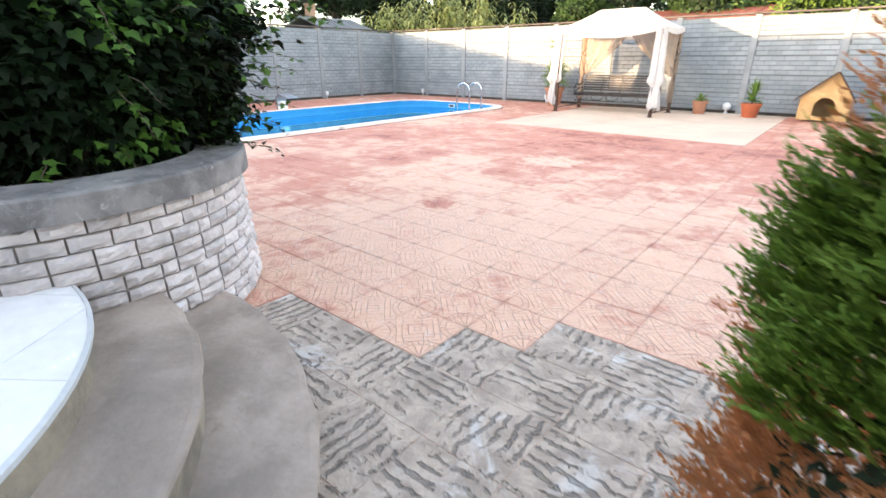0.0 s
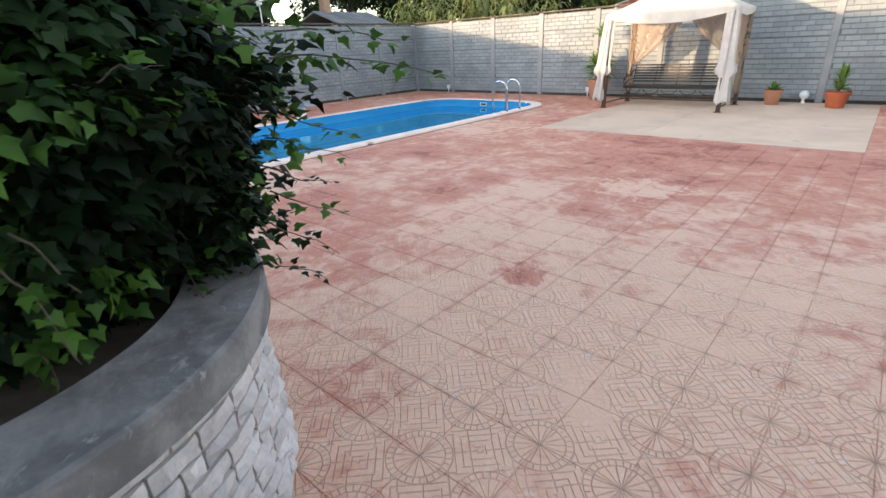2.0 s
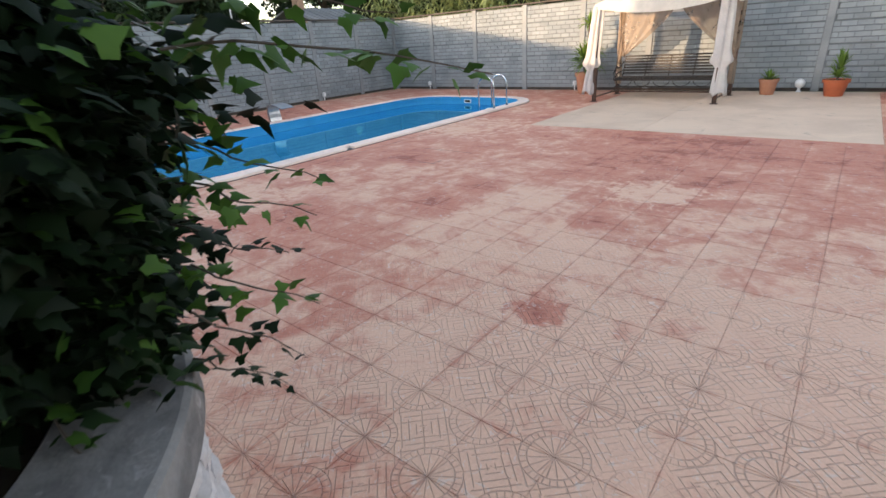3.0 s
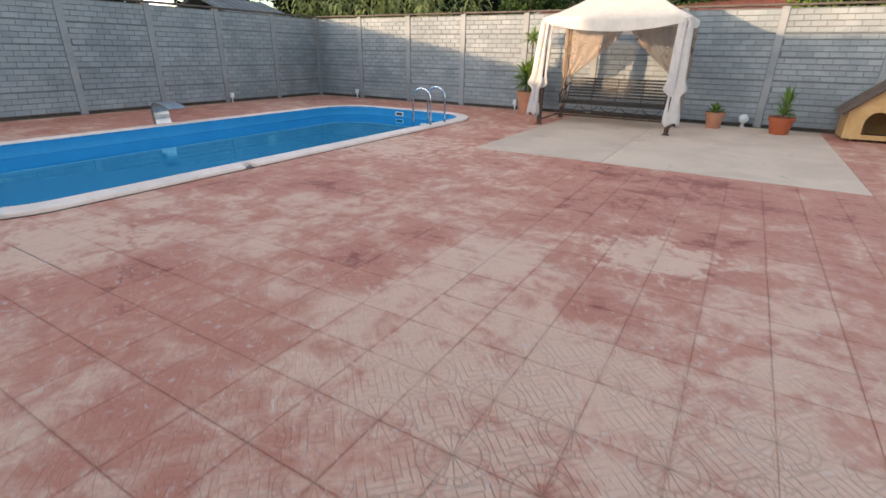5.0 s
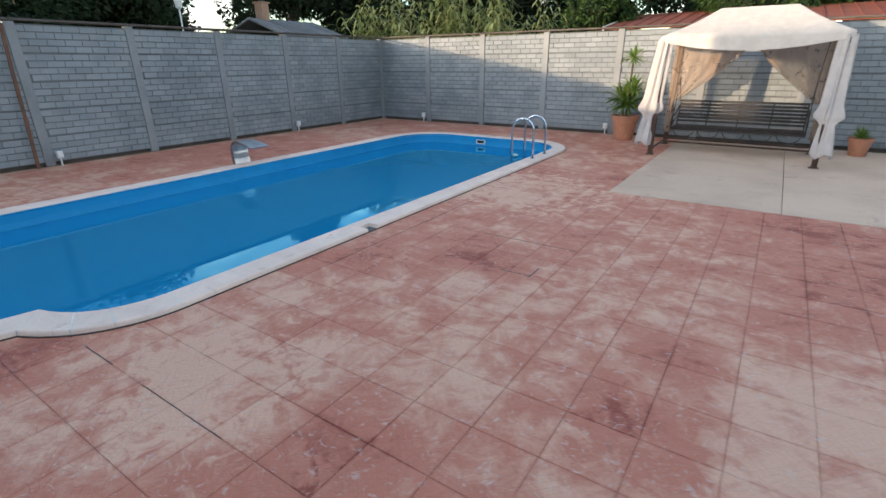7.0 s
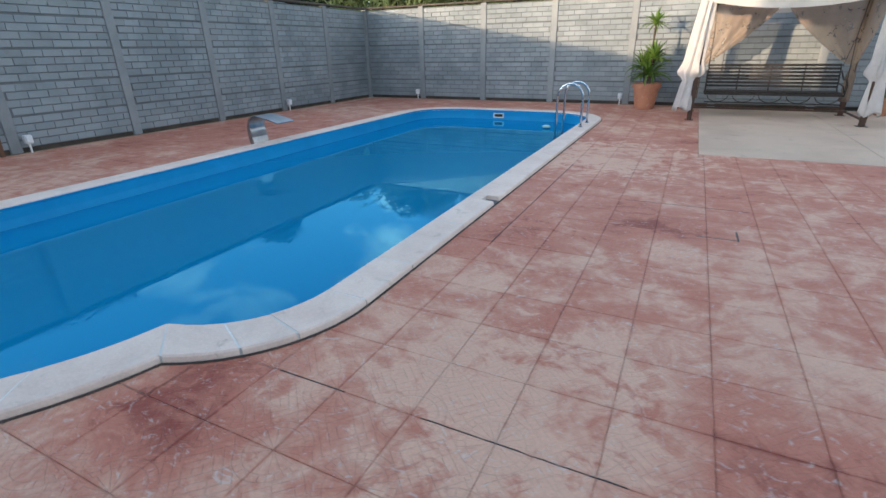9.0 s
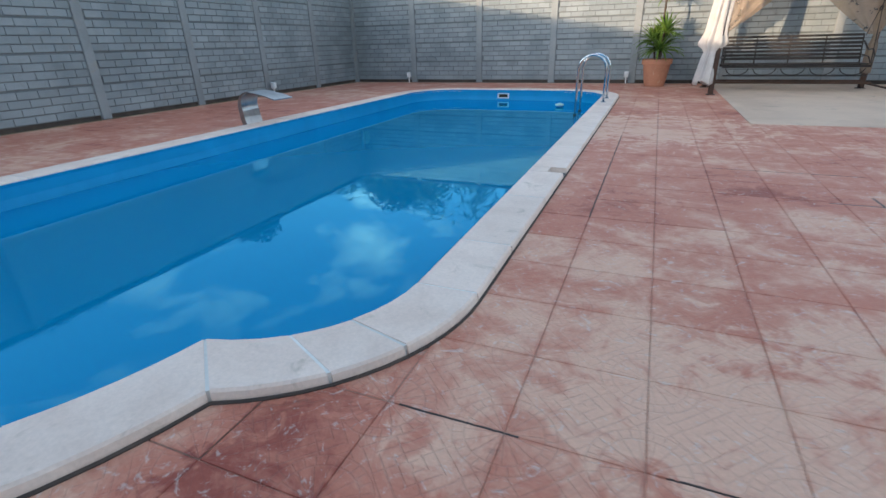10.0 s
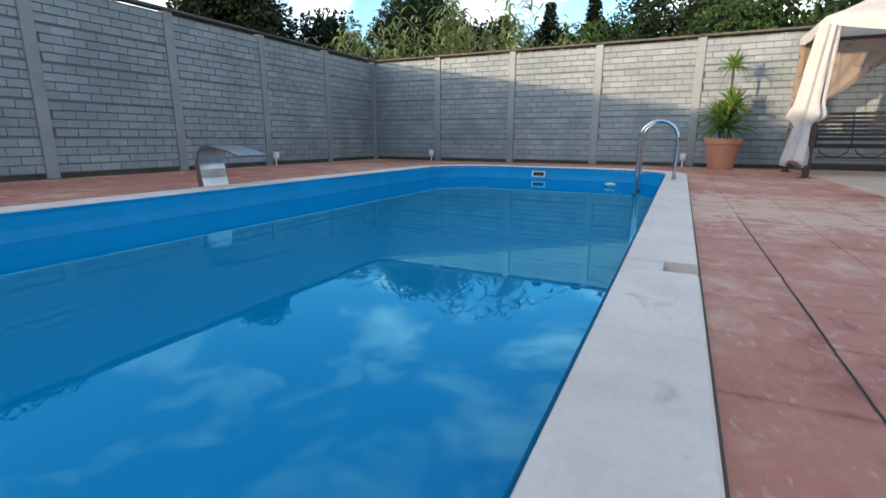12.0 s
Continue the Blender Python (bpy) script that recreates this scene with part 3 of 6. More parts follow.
# ---- pool ----
def pool():
    top = thing("swimming_pool", CPX, 9.5, 0.0, 0, "long blue lined swimming pool with rounded ends, full of water", "swimming pool")
    o = Vector((CPX, 9.5, 0))
    n = len(INNER)
    bm = bmesh.new()
    levels = [(0.035, 0.012), (0.0, 0.0), (-0.10, -0.006), (-0.20, 0.0), (-1.25, 0.0)]
    rows = []
    for z, off in levels:
        lp = rim_loop(-off) if off else INNER
        rows.append([bm.verts.new(Vector((x, y, z)) - o) for x, y in lp])
    for r0, r1 in zip(rows, rows[1:]):
        for j in range(n):
            bm.faces.new((r0[j], r0[(j + 1) % n], r1[(j + 1) % n], r1[j]))
    bm.faces.new(rows[-1])
    part("liner", bm, M["liner"], top, "bright blue vinyl liner")
    bm = bmesh.new()
    vs = [tuple(Vector((x, y, WATER_Z)) - o) for x, y in rim_loop(-0.003)][::-1]
    bm.free()
    from_lists("pool_surface", vs, [tuple(range(len(vs)))], M["water"], top, "calm clear blue water")
    # rounded steps in the near end
    for i in range(3):
        bm = bmesh.new()
        r = 1.52 - 0.36 * i
        z0, z1 = -1.25, -0.48 - 0.25 * i
        ring = [(CPX + r * math.cos(t), ROM_Y + 0.0 + r * math.sin(t)) for t in (math.pi * (1 + j / 20) for j in range(21))]
        lo = [bm.verts.new(Vector((x, y, z0)) - o) for x, y in ring]
        hi = [bm.verts.new(Vector((x, y, z1)) - o) for x, y in ring]
        for j in range(20):
            bm.faces.new((lo[j], lo[j + 1], hi[j + 1], hi[j]))
        bm.faces.new((lo[-1], lo[0], hi[0], hi[-1]))
        bm.faces.new(hi)
        part("pool_step", bm, M["liner"], top)
    # inlet frames in the walls
    for (x, y, rz, w) in ((-11.42, 14.595, 0, 0.27),):
        bm = bmesh.new()
        m = pose(x - o.x, y - o.y, -0.090, 0, 0, rz)
        box(bm, -w / 2, w / 2, -0.022, 0.0, 0.035, 0.058, 0.004, m)
        box(bm, -w / 2, w / 2, -0.022, 0.0, -0.058, -0.035, 0.004, m)
        box(bm, -w / 2, -w / 2 + 0.03, -0.022, 0.0, -0.0345, 0.0345, 0.0, m)
        box(bm, w / 2 - 0.03, w / 2, -0.022, 0.0, -0.0345, 0.0345, 0.0, m)
        fr = part("skimmer_frame", bm, M["white_plastic"], top, "white skimmer frame")
        # Flat near-black plate: the mouth's shade is put into its colour.
        bm = bmesh.new()
        box(bm, -w / 2 + 0.03, w / 2 - 0.03, -0.010, -0.001, -0.034, 0.034, 0, m)
        part("skimmer_mouth", bm, M["void"], fr, "dark plate standing for the shaded skimmer mouth")
    for y in (6.0, 11.6):
        bm = bmesh.new()
        vs = bmesh.ops.create_uvsphere(bm, u_segments=20, v_segments=10, radius=0.13)["verts"]
        for v in vs:
            v.co = Vector((CPX - HALF + 0.004 - o.x + v.co.z * 0.25 if v.co.z > 0 else CPX - HALF + 0.004 - o.x, y - o.y + v.co.x, -0.62 + v.co.y))
        part("pool_lamp", bm, M["float"], top, "round underwater lamp")
    # coping stones
    e = INNER
    eo = OUTER
    # cut where the joints lie, by running length along the inner rim
    run = [0.0]
    for p, q in zip(e, e[1:] + e[:1]):
        run.append(run[-1] + math.dist(p, q))
    total = run[-1]

    def at(lp, s):
        s %= total
        for i in range(n):
            if run[i] <= s <= run[i + 1]:
                f = (s - run[i]) / max(run[i + 1] - run[i], 1e-9)
                p, q = lp[i], lp[(i + 1) % n]
                return (p[0] + (q[0] - p[0]) * f, p[1] + (q[1] - p[1]) * f)
        return lp[0]

    def s_of(x, y):
        return run[min(range(n), key=lambda i: (e[i][0] - x) ** 2 + (e[i][1] - y) ** 2)]

    cusp = s_of(*rim_lines(0.0)[9 + 12 + 44 + 12 - 1])
    anchors = sorted([cusp, s_of(-9.36, 4.43), s_of(-9.16, 4.65), s_of(-9.12, 5.04), s_of(-9.12, 5.66)])
    cuts = list(anchors)
    s = anchors[0] - 0.92
    while s > anchors[-1] - total + 0.6:
        cuts.append(s % total)
        s -= 0.92
    cuts = sorted(set(cuts))
    prof = [(0.0, 0.0), (-0.004, 0.030), (0.004, 0.044), (0.018, 0.050), (0.955, 0.050), (0.985, 0.040), (1.0, 0.018), (1.0, -0.02)]
    notch0, notch1 = s_of(-9.12, 7.34) - 0.08, s_of(-9.12, 7.34) + 0.08
    pieces = []
    for a, b in zip(cuts, cuts[1:] + [cuts[0] + total]):
        if a < notch0 < b:
            pieces += [(a, notch0), (notch1, b)]
        else:
            pieces.append((a, b))
    cop = thing("pool_coping", CPX, 9.5, 0.0, 0, "cream stone pool coping with white grouted joints", "coping")
    for a, b in pieces:
        bm = bmesh.new()
        a2, b2 = a + 0.006, b - 0.006
        k = max(2, int((b2 - a2) / 0.11) + 1)
        stops = sorted({a2, b2} | {a2 + (b2 - a2) * i / k for i in range(k + 1)})
        dz = rng.uniform(-0.0015, 0.0015)
        rows = []
        for s in stops:
            p, q = at(e, s), at(eo, s)
            rows.append([bm.verts.new(Vector((p[0] + (q[0] - p[0]) * f, p[1] + (q[1] - p[1]) * f, z + (dz if z > 0.03 else 0))) - o) for f, z in prof])
        for r0, r1 in zip(rows, rows[1:]):
            for j in range(len(prof) - 1):
                bm.faces.new((r0[j], r0[j + 1], r1[j + 1], r1[j]))
            bm.faces.new((r0[-1], r0[0], r1[0], r1[-1]))
        bm.faces.new(rows[0][::-1])
        bm.faces.new(rows[-1])
        part("coping_stone", bm, M["coping"], cop)
    for a, b in pieces:
        if abs(b - notch0) < 1e-6:
            continue
        gr = bmesh.new()
        p0, q0, p1, q1 = at(e, b - 0.007), at(eo, b - 0.007), at(e, b + 0.007), at(eo, b + 0.007)
        vs = []
        for z in (0.0, 0.0475):
            for (p, q), f in (((p0, q0), 0.02), ((p0, q0), 0.97), ((p1, q1), 0.97), ((p1, q1), 0.02)):
                vs.append(gr.verts.new(Vector((p[0] + (q[0] - p[0]) * f, p[1] + (q[1] - p[1]) * f, z)) - o))
        gr.faces.new(vs[4:8])
        for j in range(4):
            gr.faces.new((vs[j], vs[(j + 1) % 4], vs[4 + (j + 1) % 4], vs[4 + j]))
        part("joint_grout", gr, M["grout"], cop, "white grout")
    # Narrow dark strip round the outer foot of the coping.
    ring_a, ring_b = rim_loop(RIM + 0.0005), rim_loop(RIM + 0.010)
    bm = bmesh.new()
    ra, rb, rc = ([bm.verts.new(Vector((x, y, z)) - o) for x, y in lp] for lp, z in ((ring_a, 0.010), (ring_b, 0.005), (ring_b, -0.02)))
    for p, q in ((ra, rb), (rb, rc)):
        for j in range(n):
            bm.faces.new((p[j], p[(j + 1) % n], q[(j + 1) % n], q[j]))
    part("edge_joint", bm, M["gap_dark"], cop, "dark narrow strip along the outer edge of the stones")
    nx, ny = CPX + HALF - o.x, (at(e, notch0)[1] + at(e, notch1)[1]) / 2 - o.y
    bm = bmesh.new()
    box(bm, nx + 0.002, nx + 0.165, ny - 0.079, ny + 0.079, 0.0, 0.0495, 0.003)
    part("coping_stone", bm, M["coping"], cop)
    # Outer half of the notch has a flat dark grey floor.
    bm = bmesh.new()
    box(bm, nx + 0.166, nx + RIM - 0.002, ny - 0.079, ny + 0.079, -0.02, 0.006)
    part("drain_channel", bm, M["panel"], cop, "dark grey floor of a notch in the rim")


pool()


# ---- ladder ----
def ladder():
    t = thing("pool_ladder", -9.00, 12.75, 0.05, 0, "polished steel pool ladder with two hooped handrails", "pool ladder")
    for dy in (-0.31, 0.31):
        bm = bmesh.new()
        pts = [(0.0, dy, 0.0), (0.0, dy, 0.48)]
        pts += [(-0.235 + 0.235 * math.cos(a), dy, 0.54 + 0.235 * math.sin(a)) for a in (math.pi * i / 12 for i in range(13))]
        pts += [(-0.47, dy, 0.40), (-0.47, dy, -0.2), (-0.47, dy, -1.1)]
        tube(bm, pts, 0.0215, 12)
        rail = part("handrail", bm, M["steel"], t, smooth=True)
        bm = bmesh.new()
        lathe(bm, [(0.0, 0.012), (0.036, 0.012), (0.045, 0.004), (0.045, 0.0)], 20, 0.0, dy)
        part("flange", bm, M["steel"], rail)
        bm = bmesh.new()
        box(bm, -0.50, -0.44, dy - 0.03, dy + 0.03, -0.30, -0.22, 0.01)
        part("clamp", bm, M["dark_metal"], rail, "dark clamp")
    for z in (-0.42, -0.68, -0.94):
        bm = bmesh.new()
        box(bm, -0.52, -0.43, -0.29, 0.29, z, z + 0.025, 0.006)
        part("tread", bm, M["white_plastic"], t)


ladder()


# ---- fountain ----
def fountain():
    t = thing("pool_fountain", -13.66, 9.08, 0.0, 0, "curved polished steel waterfall blade beside the pool", "fountain")
    bm = bmesh.new()
    path = []
    for i in range(15):
        a = radians(190 - 112 * i / 14)
        path.append((0.03 + 0.235 * math.cos(a), 0.265 + 0.235 * math.sin(a)))
    path = [(-0.17, 0.0), (-0.195, 0.12)] + path
    path += [(0.20, 0.475), (0.36, 0.445), (0.52, 0.40)]
    rows = []
    for i, (x, z) in enumerate(path):
        x1, z1 = path[min(i + 1, len(path) - 1)]
        x0, z0 = path[max(i - 1, 0)]
        l = math.hypot(x1 - x0, z1 - z0)
        nx, nz = (z1 - z0) / l, -(x1 - x0) / l
        th = 0.012 if i > 14 else 0.085 - 0.005 * i
        w = 0.17 if i < 6 else 0.17 + 0.03 * (i - 6) / 13
        rows.append([bm.verts.new(v) for v in ((x, -w, z), (x, w, z), (x + nx * th, w, z + nz * th), (x + nx * th, -w, z + nz * th))])
    for r0, r1 in zip(rows, rows[1:]):
        for j in range(4):
            bm.faces.new((r0[j], r0[(j + 1) % 4], r1[(j + 1) % 4], r1[j]))
    bm.faces.new(rows[0][::-1])
    bm.faces.new(rows[-1])
    part("blade", bm, M["dull_steel"], t)
    bm = bmesh.new()
    box(bm, -0.15, 0.0, -0.20, 0.20, 0.0, 0.012, 0.003)
    part("foot_plate", bm, M["steel"], t)


fountain()

# ---- fence ----
BAY, FX, FY, FH = 2.052, -16.98, 17.18, 2.62
POST_W, COURSE, BL, PANEL_GAP = 0.17, 0.1215, 0.298, 0.022


def brick_mesh(name, l):
    bm = bmesh.new()
    h, d, c = COURSE - 0.014, 0.016, 0.006
    a = [bm.verts.new((x, 0, z)) for x, z in ((0, 0), (l, 0), (l, h), (0, h))]
    b = [bm.verts.new((x, -d * 0.55, z)) for x, z in ((0, 0), (l, 0), (l, h), (0, h))]
    f = [bm.verts.new((x, -d, z)) for x, z in ((c, c), (l - c, c), (l - c, h - c), (c, h - c))]
    for p, q in ((a, b), (b, f)):
        for j in range(4):
            bm.faces.new((p[j], p[(j + 1) % 4], q[(j + 1) % 4], q[j]))
    bm.faces.new(f)
    me = bpy.data.meshes.new(name)
    bm.to_mesh(me)
    bm.free()
    me.materials.append(M["brick"])
    return me


FULL = BL - 0.005
HALFB = BL / 2 - 0.012
BRICKS = {}


def brick_rows():
    """Each brick of one bay: start along the bay, height, length."""
    out = []
    x0, x1 = POST_W / 2 - 0.012, BAY - POST_W / 2 + 0.012
    for c in range(20):
        z = 0.085 + c * COURSE + (c // 4) * PANEL_GAP
        x = x0 - (BL * 0.5 if c % 2 else 0.0) + 0.05 * ((c // 4) % 2)
        while x < x1 - 0.004:
            a, b = max(x, x0), min(x + FULL, x1)
            if b - a > 0.004:
                out.append((a, z, max(0.02, round((b - a) * 50) / 50) if b - a < FULL - 0.01 else FULL))
            x += BL
    return out


ROWS1 = brick_rows()


def fence(name, label, m, first, count, rich, leave=()):
    """A run of bays along the local x axis from first, facing local -y. rich: bays whose bricks are single parts."""
    w = thing(name, 0, 0, 0, 0, label, "fence", kind="structure")
    w.matrix_world = m
    bricks = []
    for i in range(first, first + count):
        x = i * BAY
        for r in range(5):
            bm = bmesh.new()
            z = 0.075 + r * (4 * COURSE + PANEL_GAP)
            box(bm, x + 0.02, x + BAY - 0.02, 0.0, 0.05, z, z + 4 * COURSE + PANEL_GAP)
            part("fence_panel", bm, M["panel"], w)
        if i in rich:
            bricks += [(x + a, z, l) for a, z, l in ROWS1]
    plain_v, plain_f = [], []
    for i in range(first, first + count):
        if i in rich:
            continue
        for a, z, l in ROWS1:
            s = len(plain_v)
            x, h, d, c = i * BAY + a, COURSE - 0.014, 0.016, 0.006
            plain_v += [(x, 0, z), (x + l, 0, z), (x + l, 0, z + h), (x, 0, z + h)]
            plain_v += [(x, -d * 0.55, z), (x + l, -d * 0.55, z), (x + l, -d * 0.55, z + h), (x, -d * 0.55, z + h)]
            plain_v += [(x + c, -d, z + c), (x + l - c, -d, z + c), (x + l - c, -d, z + h - c), (x + c, -d, z + h - c)]
            for o in (0, 4):
                plain_f += [(s + o + j, s + o + (j + 1) % 4, s + o + 4 + (j + 1) % 4, s + o + 4 + j) for j in range(4)]
            plain_f.append((s + 8, s + 9, s + 10, s + 11))
    ob = from_lists("bricks", plain_v, plain_f, M["brick"], w)
    tagged(ob, "pale painted cast brick courses", kind="stuff")
    for i in range(first, first + count + 1):
        x = i * BAY
        if i in leave:
            continue
        bm = bmesh.new()
        box(bm, x - POST_W / 2, x + POST_W / 2, -0.045, 0.09, 0.0, FH + 0.035, 0.012)
        part("fence_post", bm, M["post"], w)
    for i in range(first, first + count):
        bm = bmesh.new()
        x = i * BAY
        vs = box(bm, x + 0.004, x + BAY - 0.004, -0.075, 0.115, FH + 0.037, FH + 0.082, 0.008)
        part("cap_rail", bm, M["fence_cap"], w)
        # Near-black strip stands for the shade in the gap under the panels.
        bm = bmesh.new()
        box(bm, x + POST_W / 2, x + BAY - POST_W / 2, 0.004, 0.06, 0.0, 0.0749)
        part("kickboard", bm, M["gap_dark"], w)
    return w, bricks


north_m = pose(FX, FY, 0)
west_m = pose(FX, FY, 0, 0, 0, 90)
west_m = Matrix.Translation((FX, FY, 0)) @ Matrix.Rotation(radians(90), 4, "Z") @ Matrix.Translation((-10 * BAY, 0, 0))
wall_n, bricks_n = fence("wall_north", "pale grey concrete brick pattern fence, sunlit along its top", north_m, 0, 12, (2, 3), (0,))
wall_w, bricks_w = fence("wall_west", "shaded pale grey concrete brick pattern fence with slim posts", west_m, 0, 10, (6, 7), (10,))
bm = bmesh.new()
box(bm, FX - 0.09, FX + 0.10, FY - 0.10, FY + 0.09, 0, FH + 0.036, 0.008)
tagged(link_mesh("wall_corner_post", bm, M["post"]), "pale concrete corner post where the two fences meet", "fence post", kind="structure")

# unseen plain walls added to close the yard and keep sun off it
SHADE_BLOCK_X = -17.7
bm = bmesh.new()
box(bm, FX - 0.1, 7.7, -3.75, -3.345, 0, 2.6, 0.01)
tagged(link_mesh("wall_south", bm, M["plaster"]), "unseen plain pale rendered wall added to close the yard", "wall", kind="structure")
bm = bmesh.new()
box(bm, 7.75, 7.95, -3.5, 17.1, 0, 2.6, 0.01)
tagged(link_mesh("wall_east", bm, M["plaster"]), "plain pale rendered yard wall", "wall", kind="structure")

# Unseen block, placed and sized to throw shade on the north fence.
bm = bmesh.new()
box(bm, SHADE_BLOCK_X, 9.0, -9.0, -3.76, -0.03, 4.45, 0.02)
tagged(link_mesh("wall_south_house", bm, M["plaster"]), "unseen rendered block added to shade the north fence", "wall", kind="structure")


# ---- steps ----
def steps():
    t = thing("garden_steps", -2.48, -0.865, 0.0, 0, "three curved worn cement steps rising to a white tiled landing", "steps", kind="structure")
    a0, a1, n = radians(-60), radians(125), 48
    for r, z, mat_top, nm in ((2.36, 0.16, M["step"], "step"), (1.97, 0.33, M["step"], "step")):
        bm = bmesh.new()
        prof = [(0.0, z - 0.015), (r - 0.02, z), (r + 0.006, z - 0.004), (r + 0.012, z - 0.018), (r + 0.004, z - 0.034)]
        rows = []
        for j in range(n + 1):
            a = a0 + (a1 - a0) * j / n
            wob = 0.006 * math.sin(j * 1.7) + 0.004 * math.sin(j * 3.1)
            rows.append([bm.verts.new(((q + (wob if q > 0.1 else 0)) * math.cos(a), (q + (wob if q > 0.1 else 0)) * math.sin(a), h)) for q, h in prof])
        for r0, r1 in zip(rows, rows[1:]):
            for j in range(1, len(prof) - 1):
                bm.faces.new((r0[j], r1[j], r1[j + 1], r0[j + 1]))
            bm.faces.new((r0[0], r1[0], r1[1], r0[1]))
        part("tread", bm, mat_top, t, smooth=False)
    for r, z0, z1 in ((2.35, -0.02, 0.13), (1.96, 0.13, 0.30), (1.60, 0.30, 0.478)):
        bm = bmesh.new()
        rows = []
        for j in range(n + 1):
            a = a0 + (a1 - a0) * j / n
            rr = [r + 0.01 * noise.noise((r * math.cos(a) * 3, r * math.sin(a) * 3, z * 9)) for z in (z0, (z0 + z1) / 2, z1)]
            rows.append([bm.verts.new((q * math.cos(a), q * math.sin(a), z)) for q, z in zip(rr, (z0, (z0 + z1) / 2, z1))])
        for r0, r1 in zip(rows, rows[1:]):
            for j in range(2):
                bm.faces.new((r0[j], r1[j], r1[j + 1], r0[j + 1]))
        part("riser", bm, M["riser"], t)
    land = thing("landing", 0, 0, 0, 0, "white glazed tile landing")
    land.parent = t
    # tiles of the landing, cut to the round edge
    R = 1.615
    sz = 0.6
    ax = Matrix.Rotation(radians(38), 2)
    for i in range(-4, 4):
        for j in range(-4, 4):
            poly = [Vector((i * sz + 0.002, j * sz + 0.002)), Vector(((i + 1) * sz - 0.002, j * sz + 0.002)), Vector(((i + 1) * sz - 0.002, (j + 1) * sz - 0.002)), Vector((i * sz + 0.002, (j + 1) * sz - 0.002))]
            for s in range(72):
                a = 2 * math.pi * s / 72
                nrm = Vector((math.cos(a), math.sin(a)))
                out = []
                for p, q in zip(poly, poly[1:] + poly[:1]):
                    dp, dq = p.dot(nrm) - R, q.dot(nrm) - R
                    if dp <= 0:
                        out.append(p)
                    if (dp < 0 < dq) or (dq < 0 < dp):
                        out.append(p + (q - p) * (dp / (dp - dq)))
                poly = out
                if len(poly) < 3:
                    break
            if len(poly) < 3:
                continue
            bm = bmesh.new()
            lo = [bm.verts.new((*(ax @ p), 0.482)) for p in poly]
            hi = [bm.verts.new((*(ax @ p), 0.500)) for p in poly]
            bm.faces.new(hi)
            for k in range(len(poly)):
                bm.faces.new((lo[k], lo[(k + 1) % len(poly)], hi[(k + 1) % len(poly)], hi[k]))
            part("floor_tile", bm, M["white_tile"], land)
    bm = bmesh.new()
    rows = []
    for j in range(97):
        a = 2 * math.pi * j / 96
        rows.append([bm.verts.new((q * math.cos(a), q * math.sin(a), z)) for q, z in ((1.617, 0.476), (1.632, 0.476), (1.634, 0.497), (1.617, 0.503))])
    for r0, r1 in zip(rows, rows[1:]):
        for j in range(4):
            bm.faces.new((r0[j], r1[j], r1[(j + 1) % 4], r0[(j + 1) % 4]))
    part("edge_trim", bm, M["tile_edge"], land, "thin grey metal tile edge")
    bm = bmesh.new()
    vs = [bm.verts.new((1.612 * math.cos(2 * math.pi * j / 96), 1.612 * math.sin(2 * math.pi * j / 96), 0.479)) for j in range(96)]
    bm.faces.new(vs)
    part("landing_bed", bm, M["mortar"], land)


steps()


# ---- planter ----
PLX, PLY = -3.63, 0.965


